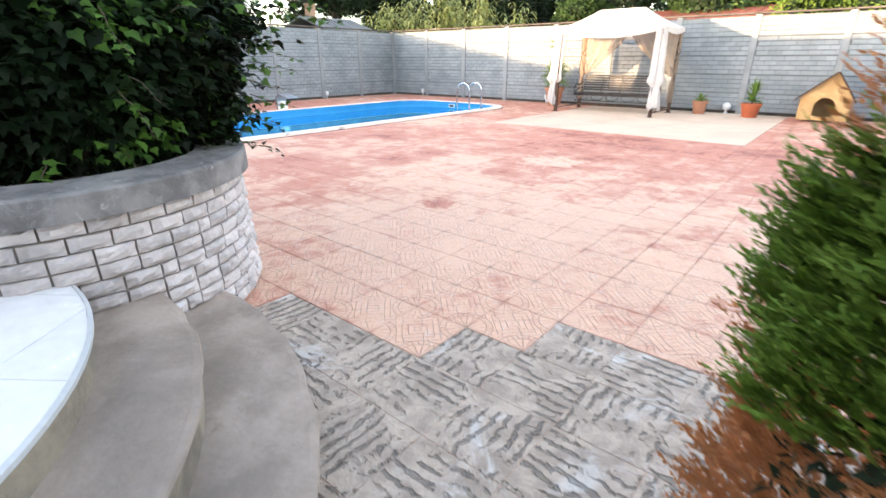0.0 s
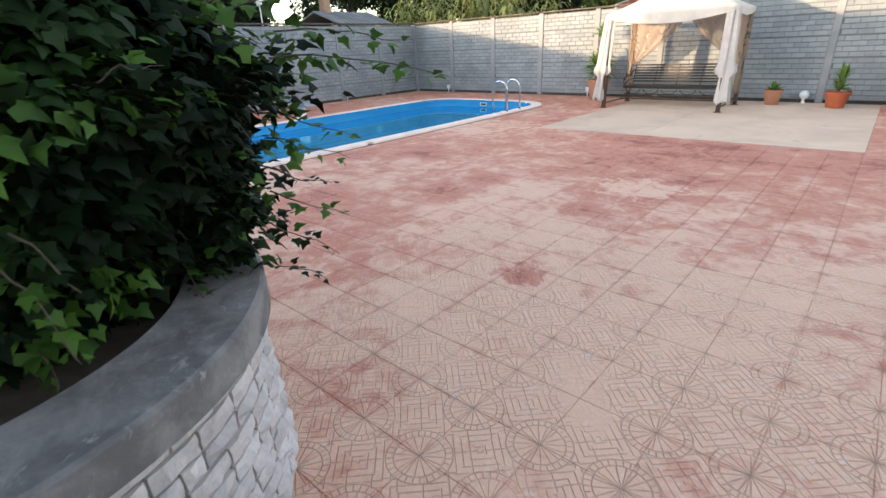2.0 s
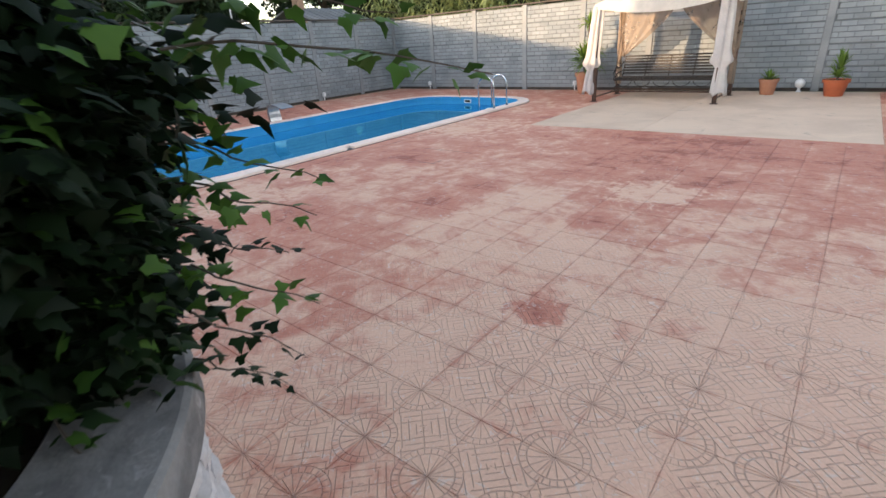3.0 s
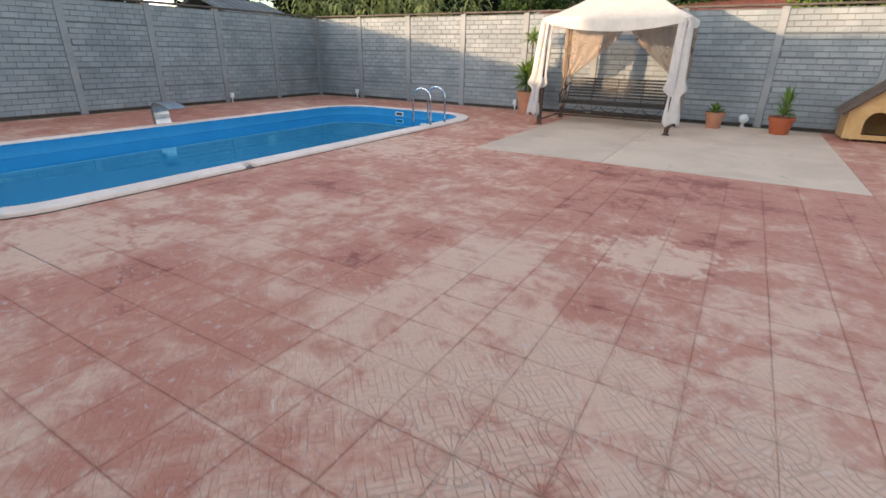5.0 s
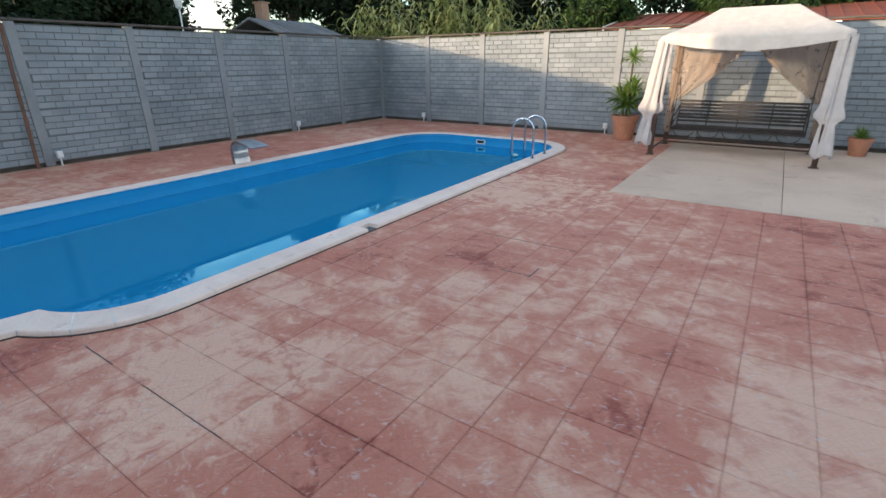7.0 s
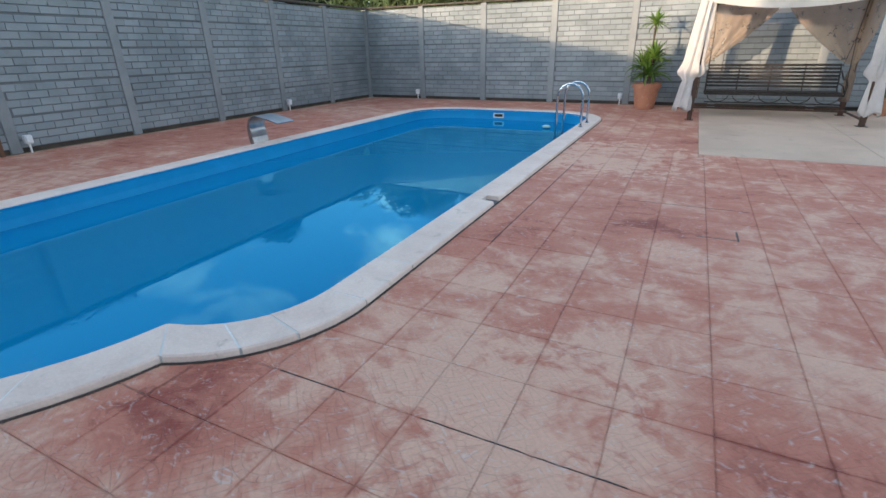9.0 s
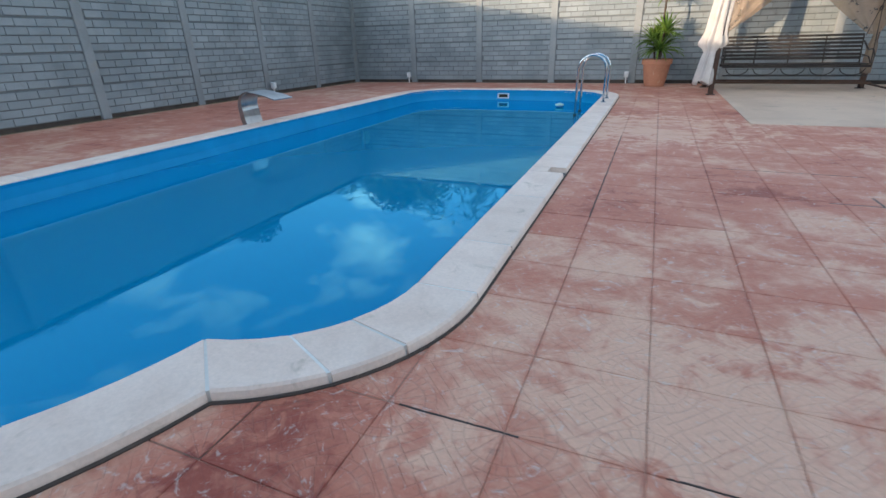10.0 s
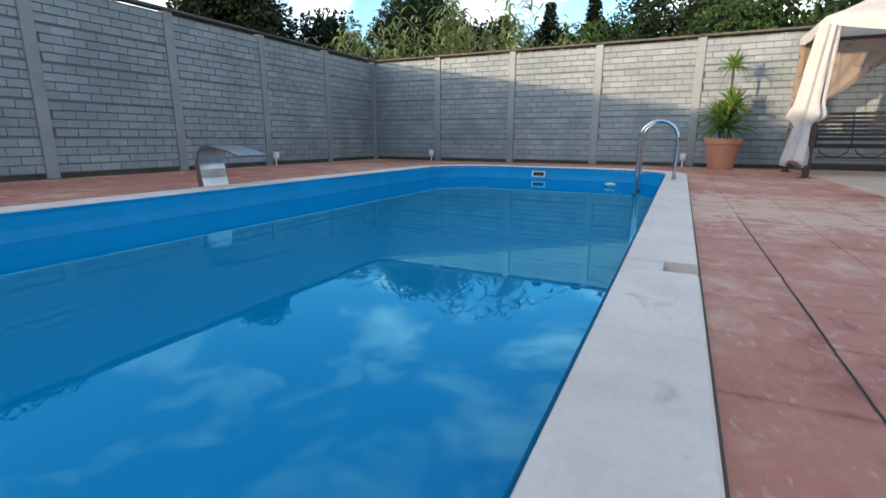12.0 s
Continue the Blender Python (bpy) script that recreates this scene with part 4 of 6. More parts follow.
def planter():
    t = thing("planter", PLX, PLY, 0.0, 0, "round planter of white painted rough bricks with grey cement cap", "planter")
    bm = bmesh.new()
    rings = lathe(bm, [(1.135, 0.0), (1.10, 0.80), (0.90, 0.80), (0.90, 0.62)], 64)
    part("core_wall", bm, M["mortar"], t)
    bm = bmesh.new()
    n = 96
    rows = []
    for j in range(n):
        a = 2 * math.pi * j / n
        w = 0.006 * noise.noise((math.cos(a) * 3, math.sin(a) * 3, 1))
        rows.append([bm.verts.new(((q + w) * math.cos(a), (q + w) * math.sin(a), z + w * 0.4)) for q, z in ((0.86, 0.80), (0.86, 0.925), (0.872, 0.936), (1.16, 0.930), (1.176, 0.918), (1.18, 0.80), (1.13, 0.797))])
    for j in range(n):
        r0, r1 = rows[j], rows[(j + 1) % n]
        for k in range(6):
            bm.faces.new((r0[k], r1[k], r1[k + 1], r0[k + 1]))
    part("cap", bm, M["cap_stone"], t, "weathered grey cement cap")
    bm = bmesh.new()
    vs = [bm.verts.new((0.89 * math.cos(2 * math.pi * j / 48), 0.89 * math.sin(2 * math.pi * j / 48), 0.85 + 0.02 * math.sin(j))) for j in range(48)]
    bm.faces.new(vs)
    part("soil", bm, M["soil"], t, "dark planter soil")
    rr = random.Random(3)
    variants = {}
    hc = 0.0793

    def hewn(kind, seed, z, ang):
        r0 = 1.135 + (1.100 - 1.135) * z / 0.80
        q = random.Random(seed)
        bm = bmesh.new()
        nu, nv = 4, 3
        g = []
        for iv in range(nv + 1):
            row = []
            for iu in range(nu + 1):
                a = -ang / 2 + ang * iu / nu
                edge = iu in (0, nu) or iv in (0, nv)
                d = 0.010 + (0.0 if edge else q.uniform(0.006, 0.030)) + (q.uniform(-0.004, 0.006) if edge else 0)
                zz = 0.004 + (hc - 0.010) * iv / nv + q.uniform(-0.002, 0.002)
                row.append(bm.verts.new(((r0 + d) * math.cos(a), (r0 + d) * math.sin(a), zz)))
            g.append(row)
        for iv in range(nv):
            for iu in range(nu):
                bm.faces.new((g[iv][iu], g[iv][iu + 1], g[iv + 1][iu + 1], g[iv + 1][iu]))
        rim = [g[0][i] for i in range(nu + 1)] + [g[i][nu] for i in range(1, nv + 1)] + [g[nv][i] for i in range(nu - 1, -1, -1)] + [g[i][0] for i in range(nv - 1, 0, -1)]
        back = []
        for v in rim:
            f = (r0 - 0.012) / math.hypot(v.co.x, v.co.y)
            back.append(bm.verts.new((v.co.x * f, v.co.y * f, v.co.z)))
        for i in range(len(rim)):
            k = (i + 1) % len(rim)
            bm.faces.new((rim[k], rim[i], back[i], back[k]))
        me = bpy.data.meshes.new("hewn_brick")
        bm.to_mesh(me)
        bm.free()
        me.materials.append(M["hewn"])
        return me

    for c in range(10):
        z = 0.005 + c * hc
        ang = 0.162
        var = [hewn("full", 10 * c + s, z, ang - 0.010) for s in range(4)]
        short = hewn("short", 10 * c + 7, z, ang * 0.5 - 0.010)
        a = radians(-65) + (ang / 2 if c % 2 else 0)
        while a < radians(180):
            use_short = rr.random() < 0.10
            w = ang * 0.5 if use_short else ang
            ob = new("brick", short if use_short else rr.choice(var))
            ob.parent = t
            ob.matrix_basis = pose(0, 0, z + rr.uniform(-0.002, 0.002), 0, 0, math.degrees(a + w / 2))
            a += w


planter()


# ---- leaves ----
def leaf_shape(kind):
    """Outline points of a leaf in its own plane, base at the origin, tip along +x, and its faces."""
    if kind == "ivy":
        v = [(0, 0, 0), (-0.10, 0.30, -0.05), (0.25, 0.48, -0.06), (0.42, 0.26, 0.0), (1.0, 0.0, -0.10), (0.42, -0.26, 0.0), (0.25, -0.48, -0.06), (-0.10, -0.30, -0.05), (0.35, 0, 0.05)]
        f = [(0, 8, 1), (1, 8, 2), (2, 8, 3), (3, 8, 4), (4, 8, 5), (5, 8, 6), (6, 8, 7), (7, 8, 0)]
    elif kind == "oval":
        v = [(0, 0, 0), (0.4, 0.28, 0.04), (1, 0, -0.08), (0.4, -0.28, 0.04)]
        f = [(0, 1, 2), (0, 2, 3)]
    else:
        v = [(0, 0.02, 0), (0.4, 0.06, 0.02), (1, 0, -0.05), (0.4, -0.06, 0.02)]
        f = [(0, 1, 2), (0, 2, 3)]
    return np.array(v, float), f


def leaf_cloud(shape, places, dirs, ups, sizes):
    V, F = leaf_shape(shape)
    P, X, U, S = (np.asarray(a, float) for a in (places, dirs, ups, sizes))
    X /= np.linalg.norm(X, axis=1)[:, None] + 1e-9
    Y = np.cross(U, X)
    Y /= np.linalg.norm(Y, axis=1)[:, None] + 1e-9
    Z = np.cross(X, Y)
    W = P[:, None, :] + S[:, None, None] * (V[None, :, 0:1] * X[:, None, :] + V[None, :, 1:2] * Y[:, None, :] + V[None, :, 2:3] * Z[:, None, :])
    n, k = len(P), len(V)
    F = np.array(F)
    faces = (F[None] + (np.arange(n) * k)[:, None, None]).reshape(-1, 3)
    return W.reshape(-1, 3), faces


def np_mesh(name, verts, faces, material, parent, label="", kind=""):
    me = bpy.data.meshes.new(name)
    me.vertices.add(len(verts))
    me.vertices.foreach_set("co", np.asarray(verts, np.float32).ravel())
    me.loops.add(len(faces) * 3)
    me.polygons.add(len(faces))
    me.loops.foreach_set("vertex_index", np.asarray(faces, np.int32).ravel())
    me.polygons.foreach_set("loop_start", np.arange(0, len(faces) * 3, 3, dtype=np.int32))
    me.update(calc_edges=True)
    me.materials.append(material)
    ob = new(name, me)
    if parent:
        ob.parent = parent
    return tagged(ob, label, kind=kind)


def unit(r, n):
    v = r.normal(size=(n, 3))
    return v / np.linalg.norm(v, axis=1)[:, None]


def lumpy_radius(d, seed, amount):
    """A smooth lumpy radius for each direction."""
    r = np.random.RandomState(seed)
    out = np.ones(len(d))
    for _ in range(14):
        c = unit(r, 1)[0]
        out += amount * r.uniform(-0.6, 1.0) * np.exp(-((1 - d @ c) / r.uniform(0.03, 0.16)))
    return out


def ivy():
    t = thing("ivy_shrub", PLX, PLY, 0.85, 0, "dense dark green ivy spilling over the round planter's cement cap", "shrub")
    r = np.random.RandomState(5)
    c = np.array((-0.30, 0.20, 0.80))
    rad = np.array((1.22, 1.16, 1.05))
    n = 12500
    d = unit(r, n)
    k = lumpy_radius(d, 2, 0.26)
    depth = 1 - np.abs(r.normal(0, 0.085, n))
    p = c + d * rad * (k * depth)[:, None]
    keep = (p[:, 2] > 0.0) | (np.hypot(p[:, 0], p[:, 1]) > 1.15)
    keep &= p[:, 2] > -0.02 - 0.28 * r.rand(n)
    p, d = p[keep], d[keep]
    out = d * np.array((1, 1, 0.3)) + r.normal(0, 0.45, (len(p), 3)) + np.array((0, 0, -0.55))
    up = d + r.normal(0, 0.35, (len(p), 3)) + np.array((0, 0, 0.5))
    sz = r.uniform(0.045, 0.085, len(p))
    clump = np.array([noise.noise(tuple(q * 3.1)) for q in p])
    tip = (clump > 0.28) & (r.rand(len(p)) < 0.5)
    # drooping tiers of leaves that stand out from the crown
    for tx, ty, tz, tr in ((0.56, 0.96, 0.92, 0.27), (0.40, 0.92, 0.64, 0.22), (0.44, 0.94, 0.36, 0.20), (0.30, 0.92, 0.20, 0.16), (0.70, 0.62, 0.85, 0.20), (0.15, 1.10, 0.85, 0.24), (0.15, 1.05, 0.45, 0.20)):
        m = int(2600 * tr)
        g = r.normal(0, 0.5, (m, 3)) * tr * np.array((1, 1, 0.42))
        g[:, 2] -= 0.35 * np.hypot(g[:, 0], g[:, 1])
        g += np.array((tx, ty, tz))
        gd = unit(r, m) * 0.5 + np.array((0.35, 0.6, 0.3))
        p, d = np.concatenate((p, g)), np.concatenate((d, gd))
        out = np.concatenate((out, gd + np.array((0, 0, -0.7)) + r.normal(0, 0.4, (m, 3))))
        up = np.concatenate((up, gd + np.array((0, 0, 0.6)) + r.normal(0, 0.35, (m, 3))))
        sz = np.concatenate((sz, r.uniform(0.04, 0.075, m)))
        tip = np.concatenate((tip, r.rand(m) < 0.12))
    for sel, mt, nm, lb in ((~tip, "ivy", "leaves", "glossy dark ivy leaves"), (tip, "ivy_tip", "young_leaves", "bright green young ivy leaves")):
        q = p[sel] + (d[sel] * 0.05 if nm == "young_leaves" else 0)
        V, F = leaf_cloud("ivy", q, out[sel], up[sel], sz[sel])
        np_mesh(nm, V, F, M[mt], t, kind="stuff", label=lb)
    # Inner shell of near-black leaves: the shrub's inside shade as leaf colour.
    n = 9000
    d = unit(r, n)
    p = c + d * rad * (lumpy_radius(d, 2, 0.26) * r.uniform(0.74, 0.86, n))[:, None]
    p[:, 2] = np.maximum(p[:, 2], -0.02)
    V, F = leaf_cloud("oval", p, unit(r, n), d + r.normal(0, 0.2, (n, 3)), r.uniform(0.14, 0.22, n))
    np_mesh("inner_leaves", V, F, M["ivy_shade"], t, kind="stuff", label="inner leaves coloured near-black for the shade within")
    # trailing shoots
    shoots = [((0.72, 1.15, 0.98), (0.6, 0.35, 0.0), 0.45), ((0.75, 1.10, 0.90), (0.7, 0.35, 0.0), 0.62), ((0.62, 1.10, 1.05), (0.5, 0.4, 0.25), 0.40), ((0.62, 1.10, 0.72), (0.5, 0.3, -0.1), 0.36),
              ((0.60, 1.12, 0.62), (0.5, 0.2, -0.05), 0.34), ((0.55, 1.10, 0.50), (0.6, 0.3, -0.05), 0.30), ((0.60, 1.10, 0.40), (0.5, 0.25, -0.05), 0.32), ((0.58, 1.08, 0.28), (0.5, 0.3, -0.15), 0.28), ((0.45, 1.08, 0.08), (0.5, 0.3, -0.05), 0.30),
              ((0.45, 0.70, 0.25), (0.35, 0.20, -0.35), 0.42), ((0.60, 0.30, 0.20), (0.45, -0.05, -0.35), 0.36), ((0.75, -0.1, 0.20), (0.3, -0.1, -0.30), 0.35), ((0.65, -0.55, 0.22), (0.30, -0.2, -0.3), 0.35),
              ((0.0, 1.2, 1.10), (0.2, 0.5, 0.2), 0.45), ((0.85, 0.30, 0.55), (0.3, 0.1, -0.12), 0.26), ((0.75, 0.55, 0.85), (0.3, 0.2, 0.1), 0.26)]
    for i in range(46):
        d = unit(r, 1)[0]
        if d[2] < -0.35 or d[0] < -0.5:
            continue
        b = c + d * rad * 0.93
        dv = d * np.array((1, 1, 0.4)) + r.normal(0, 0.35, 3) + np.array((0, 0, -0.15))
        shoots.append((tuple(b), tuple(dv), r.uniform(0.18, 0.36)))
    for (a, dr, ln) in shoots:
        a, dr = Vector(a), Vector(dr).normalized()
        pts = []
        for i in range(9):
            s = i / 8
            w = 0.035 * noise.noise_vector((a.x * 3 + s * 3, a.y * 3, a.z * 3))
            pts.append(a + dr * ln * s + Vector((0, 0, -0.14 * s * s * ln)) + w)
        bm = bmesh.new()
        tube(bm, pts, [0.0035 * (1 - 0.7 * i / 8) for i in range(9)], 5)
        sh = part("ivy_shoot", bm, M["bark"], t, "thin trailing ivy shoot")
        q, dd, uu, ss = [], [], [], []
        m = int(ln * 46)
        for i in range(m):
            s = (i + r.rand()) / m
            f = min(int(s * 8), 7)
            pt = pts[f].lerp(pts[f + 1], s * 8 - f)
            sd = Vector((r.normal(), r.normal(), r.normal() * 0.5 - 0.3)).normalized()
            q.append(pt + sd * 0.02)
            dd.append(sd + dr * 0.5)
            uu.append(Vector((0, 0, 1)) + 0.4 * Vector(r.normal(size=3)))
            ss.append((0.068 - 0.036 * s) * r.uniform(0.8, 1.2))
        V, F = leaf_cloud("ivy", q, dd, uu, ss)
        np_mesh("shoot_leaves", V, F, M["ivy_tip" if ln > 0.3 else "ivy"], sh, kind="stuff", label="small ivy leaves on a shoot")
    for i in range(6):
        a = radians(20 + i * 50)
        bm = bmesh.new()
        b = Vector((0.35 * math.cos(a), 0.35 * math.sin(a), -0.02))
        tube(bm, [b, b + Vector((0.2 * math.cos(a), 0.2 * math.sin(a), 0.3)), b + Vector((0.3 * math.cos(a + 0.6), 0.3 * math.sin(a), 0.75))], [0.022, 0.016, 0.008], 7)
        part("stem", bm, M["bark"], t, "woody ivy stem")


ivy()


def thuja():
    t = thing("thuja_shrub", 0.50, 1.38, -0.02, 0, "young green thuja with scorched rusty brown sprays", "conifer shrub")
    bm = bmesh.new()
    tube(bm, [(0, 0, 0), (0.01, 0.0, 1.2), (0.0, 0.01, 2.5)], [0.035, 0.022, 0.008], 8)
    part("trunk", bm, M["bark"], t)
    r = np.random.RandomState(11)
    for nm, dead, n in (("green_sprays", False, 4800), ("brown_sprays", True, 4200)):
        P, X, U, S = [], [], [], []
        while n > 0:
            z = r.uniform(0.06, 2.5)
            a = r.uniform(0, 2 * math.pi)
            brown = z < 1.0 + 0.10 * math.sin(a * 3) or z > 1.30 + 0.16 * math.sin(a * 2)
            if brown != dead:
                continue
            n -= 1
            R = max(0.05, (0.60 - 0.12 * z - 0.015 * z * z)) * (1 + 0.10 * math.sin(5 * a + 4 * z) + 0.06 * math.sin(11 * a - 7 * z))
            q = R * (1 - abs(r.normal(0, 0.16)))
            base = np.array((q * math.cos(a) * 0.86, q * math.sin(a) * 0.86, z))
            out = np.array((math.cos(a), math.sin(a), 0.75)) + r.normal(0, 0.22, 3)
            out /= np.linalg.norm(out)
            side = np.cross(out, (0, 0, 1.0))
            side /= np.linalg.norm(side)
            ln = r.uniform(0.06, 0.12)
            for j in range(13):
                s = j / 12
                sg = 1 if j % 2 else -1
                pt = base + out * ln * s
                P.append(pt)
                X.append(out * 0.9 + side * sg * (1.0 - 0.6 * s) + r.normal(0, 0.18, 3))
                U.append(np.cross(out, side) + r.normal(0, 0.3, 3))
                S.append(r.uniform(0.020, 0.036) * (1.1 - 0.5 * s))
        V, F = leaf_cloud("oval", P, X, U, np.array(S))
        np_mesh(nm, V, F, M["thuja_dead" if dead else "thuja"], t, kind="stuff", label="rusty brown dead thuja sprays" if dead else "fresh green thuja sprays")
    # Inner sprays borrow tree_dark, colouring in the shade inside the shrub.
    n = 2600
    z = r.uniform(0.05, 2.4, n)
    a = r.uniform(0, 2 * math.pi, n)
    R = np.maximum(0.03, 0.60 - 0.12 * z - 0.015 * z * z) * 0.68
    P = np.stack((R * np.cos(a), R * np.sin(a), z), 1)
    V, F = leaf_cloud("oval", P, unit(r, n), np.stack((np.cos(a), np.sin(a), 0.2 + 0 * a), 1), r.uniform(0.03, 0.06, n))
    np_mesh("inner_sprays", V, F, M["tree_dark"], t, kind="stuff", label="inner thuja sprays coloured dark for the shade inside")


thuja()


# ---- swing gazebo ----
GX0, GX1, GY0, GY1 = -7.17, -4.30, 14.47, 16.12


def gazebo():
    cx, cy = (GX0 + GX1) / 2, (GY0 + GY1) / 2
    t = thing("gazebo_swing", cx, cy, 0.0, 0, "swing bench under a cream canopy with knotted white curtains", "gazebo")
    hx, hy = (GX1 - GX0) / 2, (GY1 - GY0) / 2
    E0, E1 = 2.33, 2.84
    for sx in (-1, 1):
        for sy in (-1, 1):
            bm = bmesh.new()
            box(bm, sx * hx - 0.045, sx * hx + 0.045, sy * hy - 0.045, sy * hy + 0.045, 0.012, 2.28, 0.008)
            post = part("post", bm, M["dark_wood"], t)
            bm = bmesh.new()
            box(bm, sx * hx - 0.08, sx * hx + 0.08, sy * hy - 0.08, sy * hy + 0.08, 0.0, 0.012, 0.002)
            part("base_plate", bm, M["dark_metal"], post)
    for sy in (-1, 1):
        bm = bmesh.new()
        box(bm, -hx, hx, sy * hy - 0.03, sy * hy + 0.03, 2.24, 2.30, 0.006)
        part("beam", bm, M["dark_wood"], t)
    for sx in (-1, 1):
        bm = bmesh.new()
        box(bm, sx * hx - 0.03, sx * hx + 0.03, -hy + 0.031, hy - 0.031, 2.24, 2.30, 0.006)
        part("beam", bm, M["dark_wood"], t)
    # canopy: hipped cloth with a short ridge and a drooping valance
    ox, oy, rx = hx + 0.07, hy + 0.07, 0.64
    per = []
    for s in range(24):
        per.append((-ox + 2 * ox * s / 24, -oy))
    for s in range(14):
        per.append((ox, -oy + 2 * oy * s / 14))
    for s in range(24):
        per.append((ox - 2 * ox * s / 24, oy))
    for s in range(14):
        per.append((-ox, oy - 2 * oy * s / 14))
    bm = bmesh.new()
    rows = []
    for lv in range(7):
        f = lv / 6
        row = []
        for x, y in per:
            tx, ty = max(-rx, min(rx, x * 0.8)), 0.0
            z = E0 + (E1 - E0) * f - 0.035 * math.sin(math.pi * f) + 0.006 * noise.noise((x * 3, y * 3, f * 4))
            row.append(bm.verts.new((x + (tx - x) * f, y + (ty - y) * f, z)))
        rows.append(row)
    n = len(per)
    for r0, r1 in zip(rows, rows[1:]):
        for j in range(n):
            bm.faces.new((r0[j], r0[(j + 1) % n], r1[(j + 1) % n], r1[j]))
    drop = []
    for i, (x, y) in enumerate(per):
        front = abs(abs(y) - oy) < 1e-6
        u = x / ox if front else y / oy
        sag = (0.10 + (0.19 if front else 0.10) * (1 - u * u))
        drop.append(sag)
    prev = rows[0]
    for lv in range(1, 5):
        row = []
        for i, (x, y) in enumerate(per):
            w = 0.012 * math.sin(i * 1.9 + lv) * lv / 4
            s = 1 + 0.010 + w * 0.6
            row.append(bm.verts.new((x * s, y * s, E0 - drop[i] * lv / 4)))
        for j in range(n):
            bm.faces.new((prev[j], row[j], row[(j + 1) % n], prev[(j + 1) % n]))
        prev = row
    ob = part("canopy", bm, M["canopy"], t, "cream cloth canopy with a sagging valance", smooth=True)
    # curtains gathered in a knot at the two front posts
    for sx, seed in ((-1, 1), (1, 5)):
        px, py = sx * hx, -hy
        grid = []
        rows_n, cols = 34, 64
        for i in range(rows_n):
            s = i / (rows_n - 1)
            z = 2.27 - (2.27 - 0.22) * s
            knot = math.exp(-((z - 0.80) / 0.06) ** 2)
            belly = math.exp(-((z - 0.94) / 0.12) ** 2)
            w = 0.105 + 0.045 * s + 0.05 * belly - 0.055 * knot
            if z < 0.74:
                w = 0.10 + 0.05 * (0.74 - z) / 0.5
            lean = -0.16 * s if sx < 0 else 0.05 * s
            row = []
            for j in range(cols + 1):
                a = 2 * math.pi * j / cols
                fold = 1 + 0.24 * math.sin(6 * a + seed + 1.6 * s) * (1 - 0.5 * knot) + 0.10 * math.sin(11 * a + 6 * s + seed) + 0.12 * math.sin(2 * a + 4 * s)
                bottom = 0.0 if i < rows_n - 1 else 0.05 * math.sin(3 * a + seed)
                row.append((px + lean + 1.05 * w * fold * math.cos(a), py + 0.75 * w * fold * math.sin(a), z + bottom))
            grid.append(row)
        bm = bmesh.new()
        sheet(bm, grid, 0.003)
        part("curtain", bm, M["curtain"], t, "white curtain tied in a knot round the front post", smooth=True)
    # netting at the back, parted in the middle and swept to the rear posts
    for sx in (-1, 1):
        grid = []
        for i in range(22):
            s = i / 21
            row = []
            for j in range(30):
                u = j / 29
                xin, xout = sx * 0.03, sx * (hx - 0.04)
                z = 2.24 - s * 1.22
                edge = xin + (xout - xin) * (s ** 1.3) * 0.93
                x = edge + (xout - edge) * u
                y = hy - 0.05 + 0.018 * math.sin(u * 22 + s * 2) * (1 - 0.3 * s)
                row.append((x, y, z))
            grid.append(row)
        bm = bmesh.new()
        sheet(bm, grid, 0.002)
        part("netting", bm, M["mesh_net"], t, "thin beige netting swept to the rear post", smooth=True)
        grid = []
        for i in range(24):
            s = i / 23
            z = 2.24 - s * 1.95
            knot = math.exp(-((z - 0.98) / 0.12) ** 2)
            w = 0.075 - 0.035 * knot
            row = []
            for j in range(25):
                a = 2 * math.pi * j / 24
                f = 1 + 0.2 * math.sin(6 * a + s * 2 + sx)
                row.append((sx * (hx - 0.01) + w * f * math.cos(a), hy - 0.02 + w * 0.8 * f * math.sin(a), z))
            grid.append(row)
        bm = bmesh.new()
        sheet(bm, grid, 0.002)
        part("rear_curtain", bm, M["mesh_net"], t, "beige netting gathered at the rear post", smooth=True)
        if sx < 0:
            continue
        grid = []
        for i in range(18):
            s = i / 17
            row = []
            for j in range(14):
                u = j / 13
                edge = -hy + 0.1 + (2 * hy - 0.25) * (0.25 + 0.7 * s ** 1.6)
                y = edge + (hy - 0.06 - edge) * u
                row.append((sx * (hx - 0.02) + 0.015 * math.sin(u * 15 + s * 3), y, 2.24 - s * 1.2))
            grid.append(row)
        bm = bmesh.new()
        sheet(bm, grid, 0.002)
        part("side_netting", bm, M["mesh_net"], t, "beige netting on the side", smooth=True)
    # the bench
    b = thing("swing_bench", 0, 0.0, 0, 0, "dark metal swing bench with slatted back and seat")
    b.parent = t
    bx, ys, yb, zs = 1.20, -0.05, 0.52, 0.50
    for i in range(8):
        bm = bmesh.new()
        y = ys + i * 0.075
        box(bm, -bx, bx, y, y + 0.062, zs, zs + 0.018, 0.004)
        part("seat_slat", bm, M["dark_metal"], b)
    for i in range(7):
        bm = bmesh.new()
        f = i / 6
        z = zs + 0.10 + 0.42 * f
        box(bm, -bx, bx, yb + 0.16 * f - 0.008, yb + 0.16 * f + 0.008, z - 0.022, z + 0.022, 0.004)
        part("back_rail", bm, M["dark_metal"], b)
    for i in range(5):
        bm = bmesh.new()
        x = -bx + 2 * bx * i / 4
        tube(bm, [(x, yb - 0.01, zs), (x, yb + 0.165, zs + 0.535)], 0.013, 8)
        part("back_stile", bm, M["dark_metal"], b)
    for y in (ys, yb):
        bm = bmesh.new()
